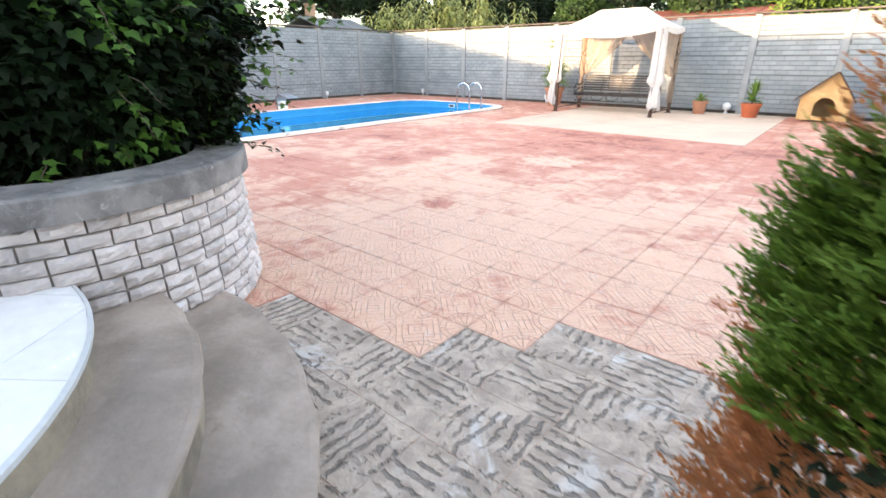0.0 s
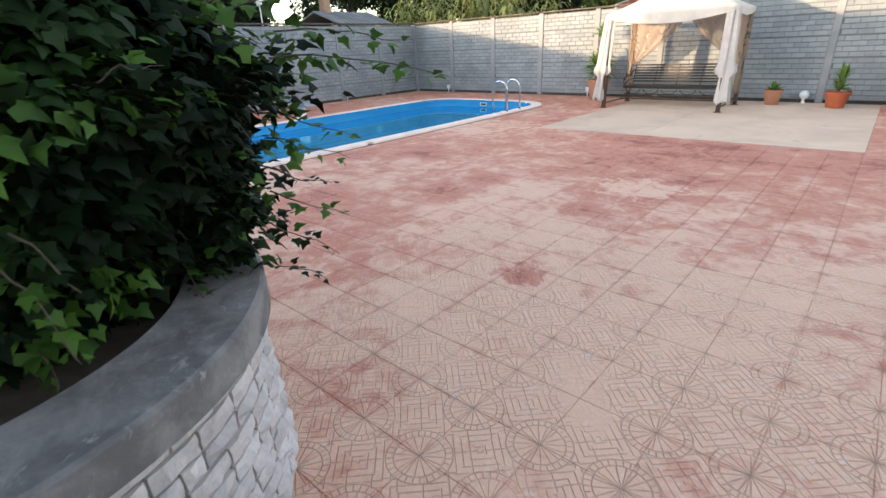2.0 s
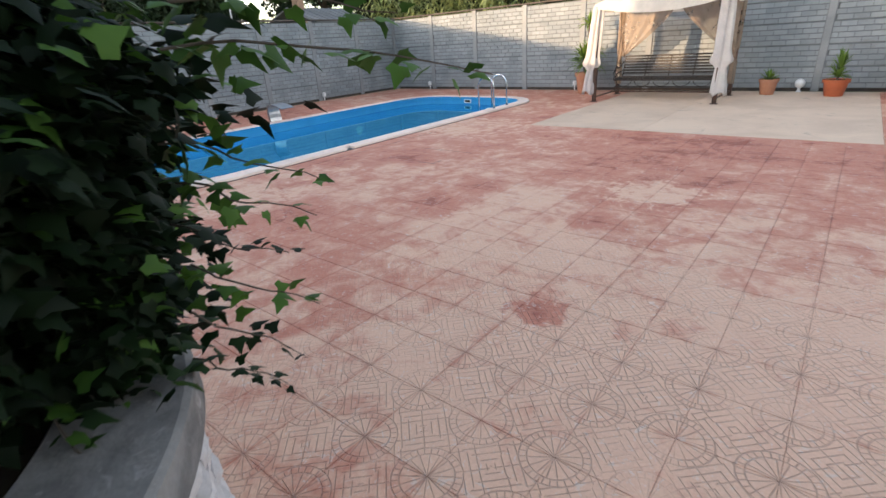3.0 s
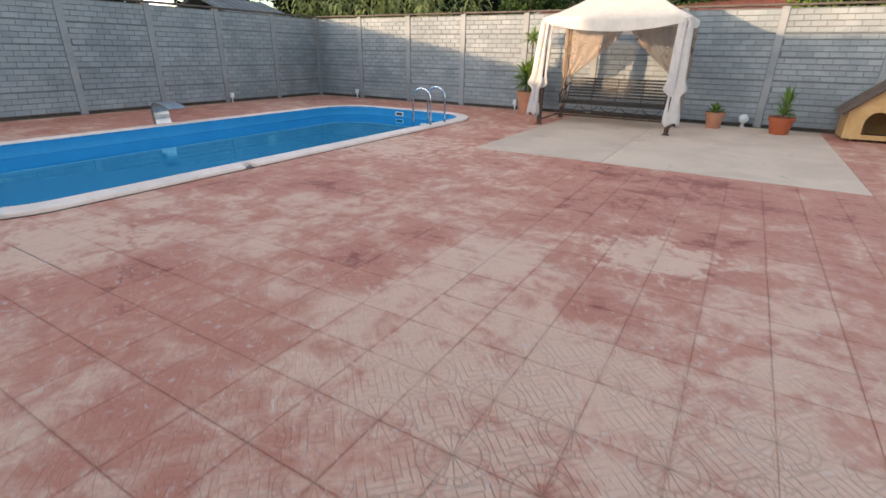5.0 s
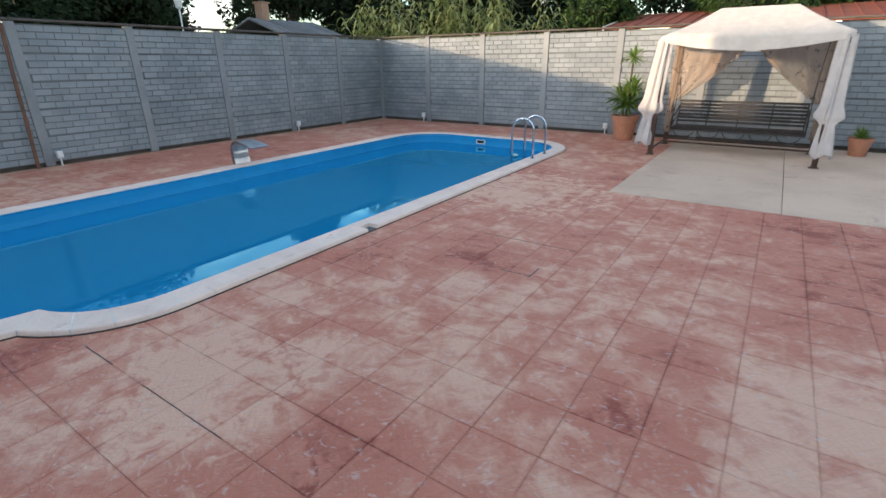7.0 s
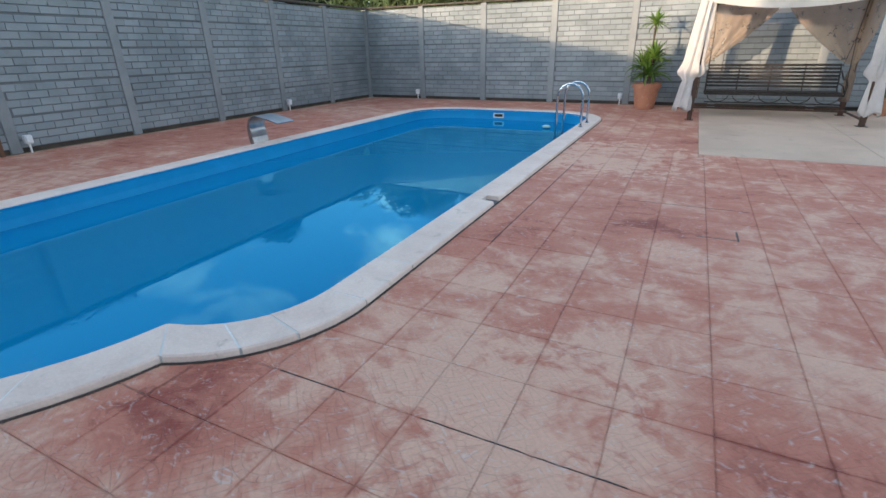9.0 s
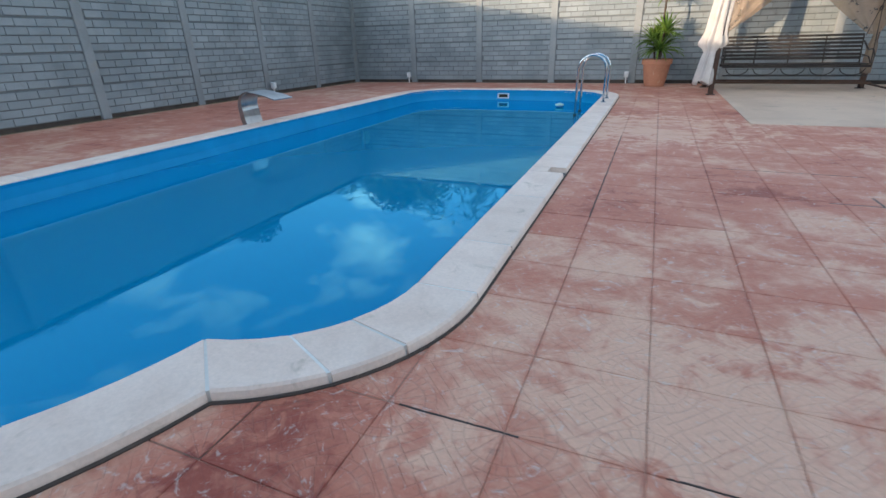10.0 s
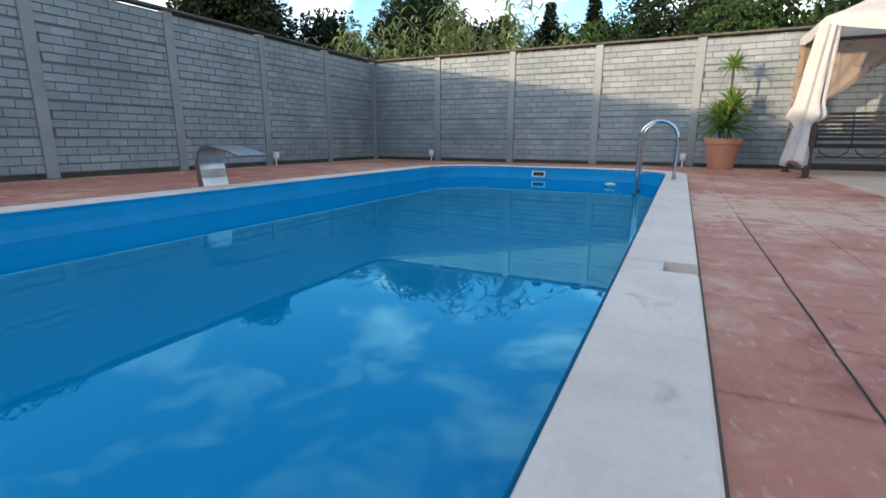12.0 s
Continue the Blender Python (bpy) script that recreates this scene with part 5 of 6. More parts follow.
        box(bm, -bx - 0.03, bx + 0.03, y - 0.02, y + 0.02, zs - 0.05, zs - 0.002, 0.004)
        part("seat_rail", bm, M["dark_metal"], b)
    bm = bmesh.new()
    tube(bm, [(-bx, ys, zs - 0.20), (bx, ys, zs - 0.20)], 0.012, 8)
    part("lower_rail", bm, M["dark_metal"], b)
    for i in range(5):
        bm = bmesh.new()
        x = -bx + (i + 0.5) * 2 * bx / 5
        tube(bm, [(x + 0.20 * math.sin(a), ys, zs - 0.19 + 0.14 * (1 - math.cos(a))) for a in (-1.5 + 3.0 * k / 14 for k in range(15))], 0.009, 6)
        part("truss_loop", bm, M["dark_metal"], b)
    for sx in (-1, 1):
        bm = bmesh.new()
        x = sx * (bx + 0.02)
        tube(bm, [(x, ys - 0.02, zs - 0.02), (x, ys - 0.06, zs + 0.16), (x, ys + 0.10, zs + 0.27), (x, ys + 0.34, zs + 0.25), (x, yb + 0.10, zs + 0.40)], 0.015, 8)
        tube(bm, [(x, ys + 0.05, zs + 0.02), (x, ys + 0.22, zs + 0.13), (x, yb + 0.04, zs + 0.16)], 0.011, 8)
        part("armrest", bm, M["dark_metal"], b, "curved iron armrest")
        bm = bmesh.new()
        for y in (ys + 0.02, yb + 0.12):
            tube(bm, [(x, y, zs + 0.02 if y < 0.2 else zs + 0.5), (x, 0.22, 1.55), (sx * (bx + 0.06), 0.22, 2.25)], 0.008, 6)
        part("hanger", bm, M["dark_metal"], b, "thin hanger rods")
    for y in (-0.1, 0.45):
        bm = bmesh.new()
        box(bm, -hx + 0.046, hx - 0.046, y - 0.02 + 0.3, y + 0.02 + 0.3, 0.13, 0.17, 0.004)
        part("ground_bar", bm, M["dark_wood"], t)
    for sx in (-1, 1):
        bm = bmesh.new()
        box(bm, sx * hx - 0.02, sx * hx + 0.02, -hy + 0.046, hy - 0.046, 0.10, 0.129, 0.004)
        part("ground_bar", bm, M["dark_wood"], t)


gazebo()


# ---- pots and plants ----
def blade_fan(bm, base, count, length, spread, seed, droop=0.5, width=0.03, rise=0.3):
    r = random.Random(seed)
    for i in range(count):
        a = 2 * math.pi * i / count * 2.618 + r.uniform(-0.3, 0.3)
        el = r.uniform(rise, 1.45)
        ln = length * r.uniform(0.7, 1.1)
        pts = []
        x = z = 0.0
        e = el
        for k in range(6):
            pts.append((x, z))
            x += ln / 5 * math.cos(e)
            z += ln / 5 * math.sin(e)
            e -= droop * (0.25 + 0.12 * k) * (1.2 - el / 2)
        prev = None
        for k, (q, h) in enumerate(pts):
            w = width * (0.55, 1.0, 1.0, 0.85, 0.55, 0.05)[k] / 2
            c, s = math.cos(a), math.sin(a)
            l = bm.verts.new((base[0] + q * c * spread - s * w, base[1] + q * s * spread + c * w, base[2] + h + 0.2 * w))
            m = bm.verts.new((base[0] + q * c * spread, base[1] + q * s * spread, base[2] + h - 0.3 * w))
            n = bm.verts.new((base[0] + q * c * spread + s * w, base[1] + q * s * spread - c * w, base[2] + h + 0.2 * w))
            if prev:
                bm.faces.new((prev[0], prev[1], m, l))
                bm.faces.new((prev[1], prev[2], n, m))
            prev = (l, m, n)


def flower_pot(name, label, x, y, r, h, mat, fans, stems, plant_label):
    t = thing(name, x, y, 0.002, 0, label, "flower pot")
    bm = bmesh.new()
    lathe(bm, [(0.0, 0.0), (r * 0.66, 0.0), (r * 0.68, 0.01), (r * 0.90, h * 0.80), (r * 0.91, h * 0.81), (r * 0.99, h * 0.815), (r, h * 0.83), (r * 1.01, h * 0.98), (r * 0.99, h), (r * 0.90, h), (r * 0.88, h * 0.97), (r * 0.84, h * 0.90)], 36)
    part("pot_body", bm, mat, t, smooth=False)
    bm = bmesh.new()
    vs = [bm.verts.new((r * 0.85 * math.cos(a), r * 0.85 * math.sin(a), h * 0.92)) for a in (2 * math.pi * i / 28 for i in range(28))]
    bm.faces.new(vs)
    part("potting_soil", bm, M["soil"], t)
    pl = thing("plant", 0, 0, 0, 0, plant_label)
    pl.parent = t
    for pts, rad in stems:
        bm = bmesh.new()
        tube(bm, pts, rad, 8)
        part("stem", bm, M["bark"], pl)
    for k, (base, cnt, ln, sp, dr, wd, ri) in enumerate(fans):
        bm = bmesh.new()
        blade_fan(bm, base, cnt, ln, sp, 31 * k + int(100 * r), dr, wd, ri)
        part("leaf_rosette", bm, M["yucca"], pl, smooth=False)
    return t


flower_pot("yucca_pot", "large terracotta pot with a tall yucca beside the fence", -8.22, 16.32, 0.33, 0.60, M["terracotta"],
           [((0.0, 0, 0.78), 80, 0.66, 1.0, 0.50, 0.055, -0.1), ((0.10, 0.02, 1.15), 64, 0.50, 1.0, 0.45, 0.05, 0.0), ((-0.14, 0.02, 0.98), 54, 0.52, 1.0, 0.45, 0.05, 0.0), ((0.02, 0, 1.92), 46, 0.40, 1.0, 0.35, 0.042, -0.3)],
           [([(0, 0, 0.5), (0.02, 0, 1.2), (0.02, 0, 1.95)], 0.022), ([(0.05, 0, 0.5), (0.06, 0.02, 1.15)], 0.025), ([(-0.05, 0, 0.5), (-0.12, 0.02, 0.95)], 0.022)], "yucca with pointed arching leaves")
flower_pot("aloe_pot", "small terracotta pot with a low spiky aloe", -3.52, 16.38, 0.215, 0.37, M["terracotta"],
           [((0, 0, 0.35), 30, 0.28, 1.0, 0.2, 0.05, 0.2)], [([(0, 0, 0.3), (0, 0, 0.36)], 0.02)], "short spiky aloe")
flower_pot("young_yucca_pot", "orange red pot with an upright young yucca", -2.20, 16.22, 0.26, 0.37, M["red_pot"],
           [((0.0, 0, 0.42), 40, 0.36, 0.9, 0.4, 0.045, 0.1), ((0.02, 0, 0.60), 40, 0.46, 0.6, 0.2, 0.045, 0.6)], [([(0, 0, 0.3), (0.02, 0, 0.62)], 0.02)], "upright young yucca")


# ---- dog house ----
def dog_house():
    t = thing("dog_house", -0.61, 16.42, 0.0, 2, "varnished wooden dog house with arched door and brown roof", "dog house")
    w, d, h, ap, ax = 0.50, 0.42, 0.62, 1.18, 0.12
    bm = bmesh.new()
    # front wall with an arched opening
    dw, dz0, dz1 = 0.22, 0.15, 0.38
    arch = [(-dw, dz0)] + [(-dw, dz1)] + [(dw * math.cos(a), dz1 + dw * math.sin(a)) for a in (math.pi * (1 - i / 10) for i in range(1, 10))] + [(dw, dz1), (dw, dz0)]
    outer = [(-w, 0.05), (-w, h)] + [(-w + (w + ax) * i / 5 if i < 5 else ax + (w - ax) * (i - 5) / 5, h + (ap - h) * (1 - abs(-1 + 2 * i / 10))) for i in range(1, 10)] + [(w, h), (w, 0.05)]
    for y in (-d, -d + 0.03):
        va = [bm.verts.new((x, y, z)) for x, z in arch]
        vo = [bm.verts.new((x, y, z)) for x, z in outer]
        for i in range(len(arch) - 1):
            bm.faces.new((va[i], va[i + 1], vo[i + 1], vo[i]))
        bm.faces.new((va[-1], va[0], vo[0], vo[-1]))
        if y == -d:
            fa, fo = va, vo
    for a, b in ((fa, va), (vo, fo)):
        for i in range(len(a)):
            k = (i + 1) % len(a)
            bm.faces.new((a[i], a[k], b[k], b[i]))
    part("front_wall", bm, M["pine_board"], t)
    for sx in (-1, 1):
        for k in range(5):
            bm = bmesh.new()
            z = 0.05 + k * 0.114
            box(bm, min(sx * w, sx * (w - 0.025)), max(sx * w, sx * (w - 0.025)), -d + 0.031, d - 0.026, z + 0.001, z + 0.113, 0.003)
            part("side_board", bm, M["pine_board"], t)
        bm = bmesh.new()
        box(bm, sx * (w + 0.002) - 0.02, sx * (w + 0.002) + 0.02, -d - 0.021, -d - 0.001, 0.05, h - 0.03, 0.003)
        part("corner_trim", bm, M["pine_board"], t)
    bm = bmesh.new()
    vs = [[bm.verts.new((x, y, z)) for x, z in ((-w, 0.05), (w, 0.05), (w, h), (ax, ap), (-w, h))] for y in (d - 0.025, d)]
    bm.faces.new(vs[0])
    bm.faces.new(vs[1][::-1])
    for i in range(5):
        bm.faces.new((vs[0][i], vs[0][(i + 1) % 5], vs[1][(i + 1) % 5], vs[1][i]))
    part("back_wall", bm, M["pine_board"], t)
    # Floor takes the near-black hollow colour, standing for the dim inside.
    bm = bmesh.new()
    box(bm, -w + 0.026, w - 0.026, -d + 0.032, d - 0.026, 0.05, 0.09, 0.002)
    part("floor_board", bm, M["void"], t)
    for sx in (-1, 1):
        bm = bmesh.new()
        box(bm, sx * 0.36 - 0.03, sx * 0.36 + 0.03, -d + 0.02, d - 0.02, 0.0, 0.049, 0.003)
        part("skid", bm, M["old_board"], t)
    for sx in (-1, 1):
        roof = thing("roof", 0, 0, 0)
        roof.parent = t
        sl, ln = math.atan2(ap - h, w - sx * ax), math.hypot(w - sx * ax, ap - h) + 0.15
        m = Matrix.Translation((ax, 0, ap + 0.004)) @ Matrix.Rotation(sx * sl, 4, "Y")
        bm = bmesh.new()
        box(bm, min(0, sx * ln), max(0, sx * ln), -d - 0.10, d + 0.10, 0.0, 0.02, 0.002, m)
        part("roof_board", bm, M["old_board"], roof)
        for k in range(4):
            for c in range(5):
                bm = bmesh.new()
                a, b = sx * ln * k / 4, sx * ln * (k + 1.06) / 4
                y = -d - 0.11 + c * (2 * d + 0.22) / 5
                box(bm, min(a, b), max(a, b), y + 0.002, y + (2 * d + 0.22) / 5 - 0.002, 0.022 + 0.0005 * k, 0.029 + 0.001 * (3 - k), 0.001, m)
                part("shingle", bm, M["shingle"], roof)


dog_house()


# ---- small fixtures along the fences ----
def socket_box(x, y, rz):
    t = thing("garden_socket", x, y, 0.0, rz, "small white socket box on a conduit at the fence foot", "socket box", "sockets along the fence")
    bm = bmesh.new()
    tube(bm, [(0, 0, 0.0), (0, 0, 0.16)], 0.016, 10)
    part("conduit", bm, M["white_plastic"], t)
    bm = bmesh.new()
    box(bm, -0.055, 0.055, -0.045, 0.045, 0.15, 0.29, 0.012)
    part("box_body", bm, M["white_plastic"], t)
    bm = bmesh.new()
    box(bm, -0.045, 0.045, -0.060, -0.046, 0.17, 0.28, 0.006)
    part("box_lid", bm, M["white_plastic"], t)


for x, y, rz in ((-15.05, 17.03, 0), (-8.90, 17.03, 0), (-16.83, 13.13, 90), (-16.83, 7.07, 90)):
    socket_box(x, y, rz)

lamp = thing("globe_lamp", -2.92, 16.95, 0.0, 0, "small white globe garden lamp on a short stalk", "garden lamp")
bm = bmesh.new()
bmesh.ops.create_uvsphere(bm, u_segments=24, v_segments=14, radius=0.11, matrix=Matrix.Translation((0, 0, 0.21)))
part("globe", bm, M["white_plastic"], lamp, smooth=True)
bm = bmesh.new()
lathe(bm, [(0.0, 0.11), (0.035, 0.11), (0.03, 0.06), (0.055, 0.015), (0.055, 0.0)], 16)
part("lamp_foot", bm, M["white_plastic"], lamp)

bm = bmesh.new()
r = random.Random(4)
pts = [(0.0, 0.0, 0.0), (0.005, 0.03, 0.9), (0.0, 0.06, 1.8), (-0.01, 0.10, 2.58)]
rows = []
for x, y, z in pts:
    rows.append([bm.verts.new((x + a, y + b, z)) for a, b in ((-0.012, -0.028), (0.012, -0.028), (0.012, 0.028), (-0.012, 0.028))])
for r0, r1 in zip(rows, rows[1:]):
    for j in range(4):
        bm.faces.new((r0[j], r0[(j + 1) % 4], r1[(j + 1) % 4], r1[j]))
bm.faces.new(rows[0][::-1])
bm.faces.new(rows[-1])
tagged(link_mesh("leaning_board", bm, M["old_board"], at=(-16.86, 6.68, 0.0)), "thin rusty brown board leaning against the shaded fence", "board")

bm = bmesh.new()
vs = bmesh.ops.create_uvsphere(bm, u_segments=18, v_segments=8, radius=0.09)["verts"]
for v in vs:
    v.co.z *= 0.35
tagged(link_mesh("pool_float", bm, M["float"], at=(-9.95, 13.6, -0.150), smooth=True), "small pale green float drifting by the ladder", "pool float")


# ---- trees ----
def tree(name, x, y, h, r, mat, seed, label, leaves=5200, size=0.26, trunk=0.3, low=0.25, blobs=13, category="tree"):
    t = thing(name, x, y, -0.03, 0, label, category)
    q = np.random.RandomState(seed)
    bm = bmesh.new()
    top = h * 0.8
    tube(bm, [(0, 0, 0), (0.1, 0.05, top * 0.4), (0.0, 0.1, top)], [trunk, trunk * 0.7, trunk * 0.25], 9)
    part("trunk", bm, M["bark"], t)
    cs = []
    for i in range(blobs):
        a = q.uniform(0, 2 * math.pi)
        f = q.uniform(low + 0.12, 0.86)
        e = r * 0.60 * math.sin(math.pi * min(1, (f - low) / (1.02 - low)) ** 0.8) * q.uniform(0.5, 1.1)
        cs.append((np.array((e * math.cos(a), e * math.sin(a), h * f)), r * q.uniform(0.30, 0.52)))
    for i, (c, br) in enumerate(cs[:6]):
        bm = bmesh.new()
        tube(bm, [(0.05, 0.05, float(c[2]) * 0.55), (float(c[0]) * 0.5, float(c[1]) * 0.5, float(c[2]) * 0.8), tuple(float(v) for v in c)], [trunk * 0.35, trunk * 0.22, trunk * 0.1], 6)
        part("limb", bm, M["bark"], t)
    P, D = [], []
    per = int(leaves * 1.6) // blobs
    for c, br in cs:
        d = unit(q, per)
        k = br * lumpy_radius(d, q.randint(1e6), 0.18) * (1 - np.abs(q.normal(0, 0.14, per)))
        P.append(c + d * k[:, None] * np.array((1, 1, 0.85)))
        D.append(d)
    P, D = np.concatenate(P), np.concatenate(D)
    P[:, 2] = np.minimum(P[:, 2], h)
    V, F = leaf_cloud("oval", P, D + q.normal(0, 0.7, P.shape) + np.array((0, 0, -0.3)), D + q.normal(0, 0.5, P.shape) + np.array((0, 0, 0.6)), q.uniform(0.45, 0.9, len(P)) * size)
    np_mesh("crown", V, F, mat, t, kind="stuff", label="uneven leafy crown")
    # Inner leaves take tree_dark: the crown's inner shade put into colour.
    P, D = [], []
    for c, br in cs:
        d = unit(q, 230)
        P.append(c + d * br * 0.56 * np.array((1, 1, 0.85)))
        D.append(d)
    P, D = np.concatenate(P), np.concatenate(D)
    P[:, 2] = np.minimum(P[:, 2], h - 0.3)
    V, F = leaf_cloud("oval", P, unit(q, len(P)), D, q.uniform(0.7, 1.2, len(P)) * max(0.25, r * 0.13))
    np_mesh("inner_crown", V, F, M["tree_dark"], t, kind="stuff", label="inner leaves coloured dark for the shade within the crown")


def spruce(x, y, h, r, seed, label):
    t = thing("spruce_tree", x, y, -0.03, 0, label, "tree")
    q = np.random.RandomState(seed)
    bm = bmesh.new()
    tube(bm, [(0, 0, 0), (0, 0, h * 0.98)], [0.16, 0.02], 8)
    part("trunk", bm, M["bark"], t)
    P, X, U, S = [], [], [], []
    z = 0.8
    while z < h - 0.1:
        R = r * (1 - z / h) ** 0.85 + 0.05
        nb = 9 if R > 0.5 else 6
        off = q.uniform(0, 6)
        for b in range(nb):
            a = off + 2 * math.pi * b / nb + q.uniform(-0.2, 0.2)
            RR = R * q.uniform(0.75, 1.12)
            m = int(8 + RR * 14)
            for i in range(m):
                s = (i + 0.5) / m
                P.append((RR * s * math.cos(a), RR * s * math.sin(a), z - 0.30 * RR * s + 0.12 * s))
                sg = q.choice((-1, 1))
                X.append((math.cos(a + sg * 0.9), math.sin(a + sg * 0.9), -0.35))
                U.append(q.normal(0, 0.3, 3) + np.array((0, 0, 1)))
                S.append(q.uniform(0.24, 0.42) * (1.15 - 0.5 * s))
        z += 0.17 + 0.02 * (h - z) / h
    V, F = leaf_cloud("oval", P, X, U, np.array(S))
    np_mesh("crown", V, F, M["spruce"], t, kind="stuff", label="tiered dark needled boughs")


tree("walnut_tree", -30.0, 13.0, 8.2, 4.8, M["tree_dark"], 1, "big dark broadleaf tree behind the neighbours' fence", 9000, 0.34)
tree("walnut_tree", -33.5, 17.5, 7.0, 3.4, M["tree_dark"], 21, "dark broadleaf tree behind the neighbours' fence", 6000, 0.32)
tree("walnut_tree", -31.0, 8.6, 7.2, 3.4, M["tree_dark"], 22, "dark broadleaf tree beyond the shaded fence", 6000, 0.32)
tree("walnut_tree", -27.0, 10.2, 5.6, 3.2, M["tree_dark"], 23, "low dark broadleaf tree just beyond the shaded fence", 6000, 0.30, 0.2, 0.05)
tree("round_bush", -38.0, 25.6, 5.7, 2.1, M["tree"], 2, "small round green tree far behind the roofs", 2500, 0.26, 0.12, 0.1, 10)
tree("dark_tree", -29.5, 23.9, 9.6, 4.0, M["tree_dark"], 3, "tall dark tree against the pale sky", 8000, 0.34)
tree("dark_tree", -27.2, 28.3, 7.2, 3.6, M["tree_dark"], 4, "dark tree behind the reeds", 6000, 0.34)
tree("dark_tree", -22.3, 29.5, 9.2, 3.2, M["tree_dark"], 5, "tall dark tree behind the reeds", 7000, 0.32)
spruce(-18.3, 32, 7.2, 2.0, 6, "slim dark spruce with a pointed top")
spruce(-15.8, 32, 7.6, 1.7, 7, "slim dark spruce with a thin pointed top")
tree("dark_tree", -17.5, 38, 7.3, 4.4, M["tree_dark"], 28, "broad dark tree far behind the fence", 7000, 0.34)
tree("dark_tree", -22.0, 36, 7.6, 4.2, M["tree_dark"], 29, "broad dark tree far behind the reeds", 7000, 0.34)
spruce(-13.9, 34, 8.2, 2.4, 27, "dark spruce standing among the garden trees")
tree("garden_tree", -12.6, 27.5, 5.6, 2.0, M["tree"], 8, "leafy green bushy tree behind the north fence", 5000, 0.22)
tree("garden_tree", -10.0, 33, 8.2, 3.4, M["tree_dark"], 9, "dark green tree behind the red roof", 7000, 0.30)
tree("garden_tree", -6.5, 31, 7.4, 3.4, M["tree"], 10, "broad green tree behind the red roof", 8000, 0.26)
tree("garden_tree", -1.5, 33, 8.8, 4.0, M["tree_dark"], 12, "dark green tree over the red roof", 8000, 0.30)
tree("garden_tree", 3.2, 29, 7.6, 3.6, M["tree"], 13, "broad green garden tree", 7000, 0.26)
tree("garden_tree", 8.5, 27, 7.4, 3.6, M["tree"], 14, "broad green garden tree", 6000, 0.26)
tree("bright_bush", -1.4, 18.9, 4.1, 1.55, M["tree_bright"], 15, "bright yellow green shrub leaning over the fence", 4200, 0.15, 0.09, 0.45, 11, "shrub")
tree("bright_bush", 1.8, 19.2, 3.9, 1.4, M["tree_bright"], 16, "bright green shrub leaning over the fence", 3500, 0.15, 0.09, 0.4, 10, "shrub")


def reeds():
    r = random.Random(12)
    for g, (cx, cy, w, n, hh) in enumerate(((-17.7, 19.0, 1.5, 52, 3.5), (-15.6, 19.4, 1.4, 52, 4.0), (-13.6, 19.6, 1.3, 46, 3.9), (-12.2, 20.2, 0.7, 18, 3.4), (-19.1, 18.6, 0.9, 22, 3.2))):
        t = thing("reed_clump", cx, cy, -0.03, 0, "tall clump of green giant reed behind the fence", "reeds")
        q = np.random.RandomState(40 + g)
        V, F = [], []

        def strip(pts, wd, side):
            s = len(V)
            for k, p in enumerate(pts):
                f = k / (len(pts) - 1)
                ww = wd * (0.7 + 0.6 * f if f < 0.5 else 2.0 * (1 - f)) + 0.001
                V.append(tuple(p - side * ww))
                V.append(tuple(p + side * ww))
            for k in range(len(pts) - 1):
                a = s + 2 * k
                F.append((a, a + 1, a + 3))
                F.append((a, a + 3, a + 2))

        for _ in range(n):
            x, y = q.normal(0, w * 0.45), q.normal(0, 0.45)
            h = hh * q.uniform(0.74, 1.18)
            la, lt = q.uniform(0, 6.28), q.uniform(0, 0.28)
            stem = [np.array((x + lt * f * f * h * 0.4 * math.cos(la), y + lt * f * f * h * 0.4 * math.sin(la), h * f)) for f in (i / 6 for i in range(7))]
            strip(stem, 0.012, np.array((1.0, 0, 0)))
            strip(stem, 0.012, np.array((0, 1.0, 0)))
            for j in range(13):
                f = 0.30 + 0.70 * j / 12
                k = min(int(f * 6), 5)
                b = stem[k] + (stem[k + 1] - stem[k]) * (f * 6 - k)
                a = q.uniform(0, 6.28)
                ln = q.uniform(0.45, 0.85)
                d = np.array((math.cos(a), math.sin(a), 0))
                pts = [b + d * ln * s * 0.85 + np.array((0, 0, ln * (1.0 * s - 1.25 * s * s))) for s in (0, 0.3, 0.6, 0.85, 1.0)]
                strip(pts, 0.038, np.array((-math.sin(a), math.cos(a), 0)))
        np_mesh("reed_leaves", V, F, M["reed"], t, kind="stuff", label="long arching reed leaves")


reeds()


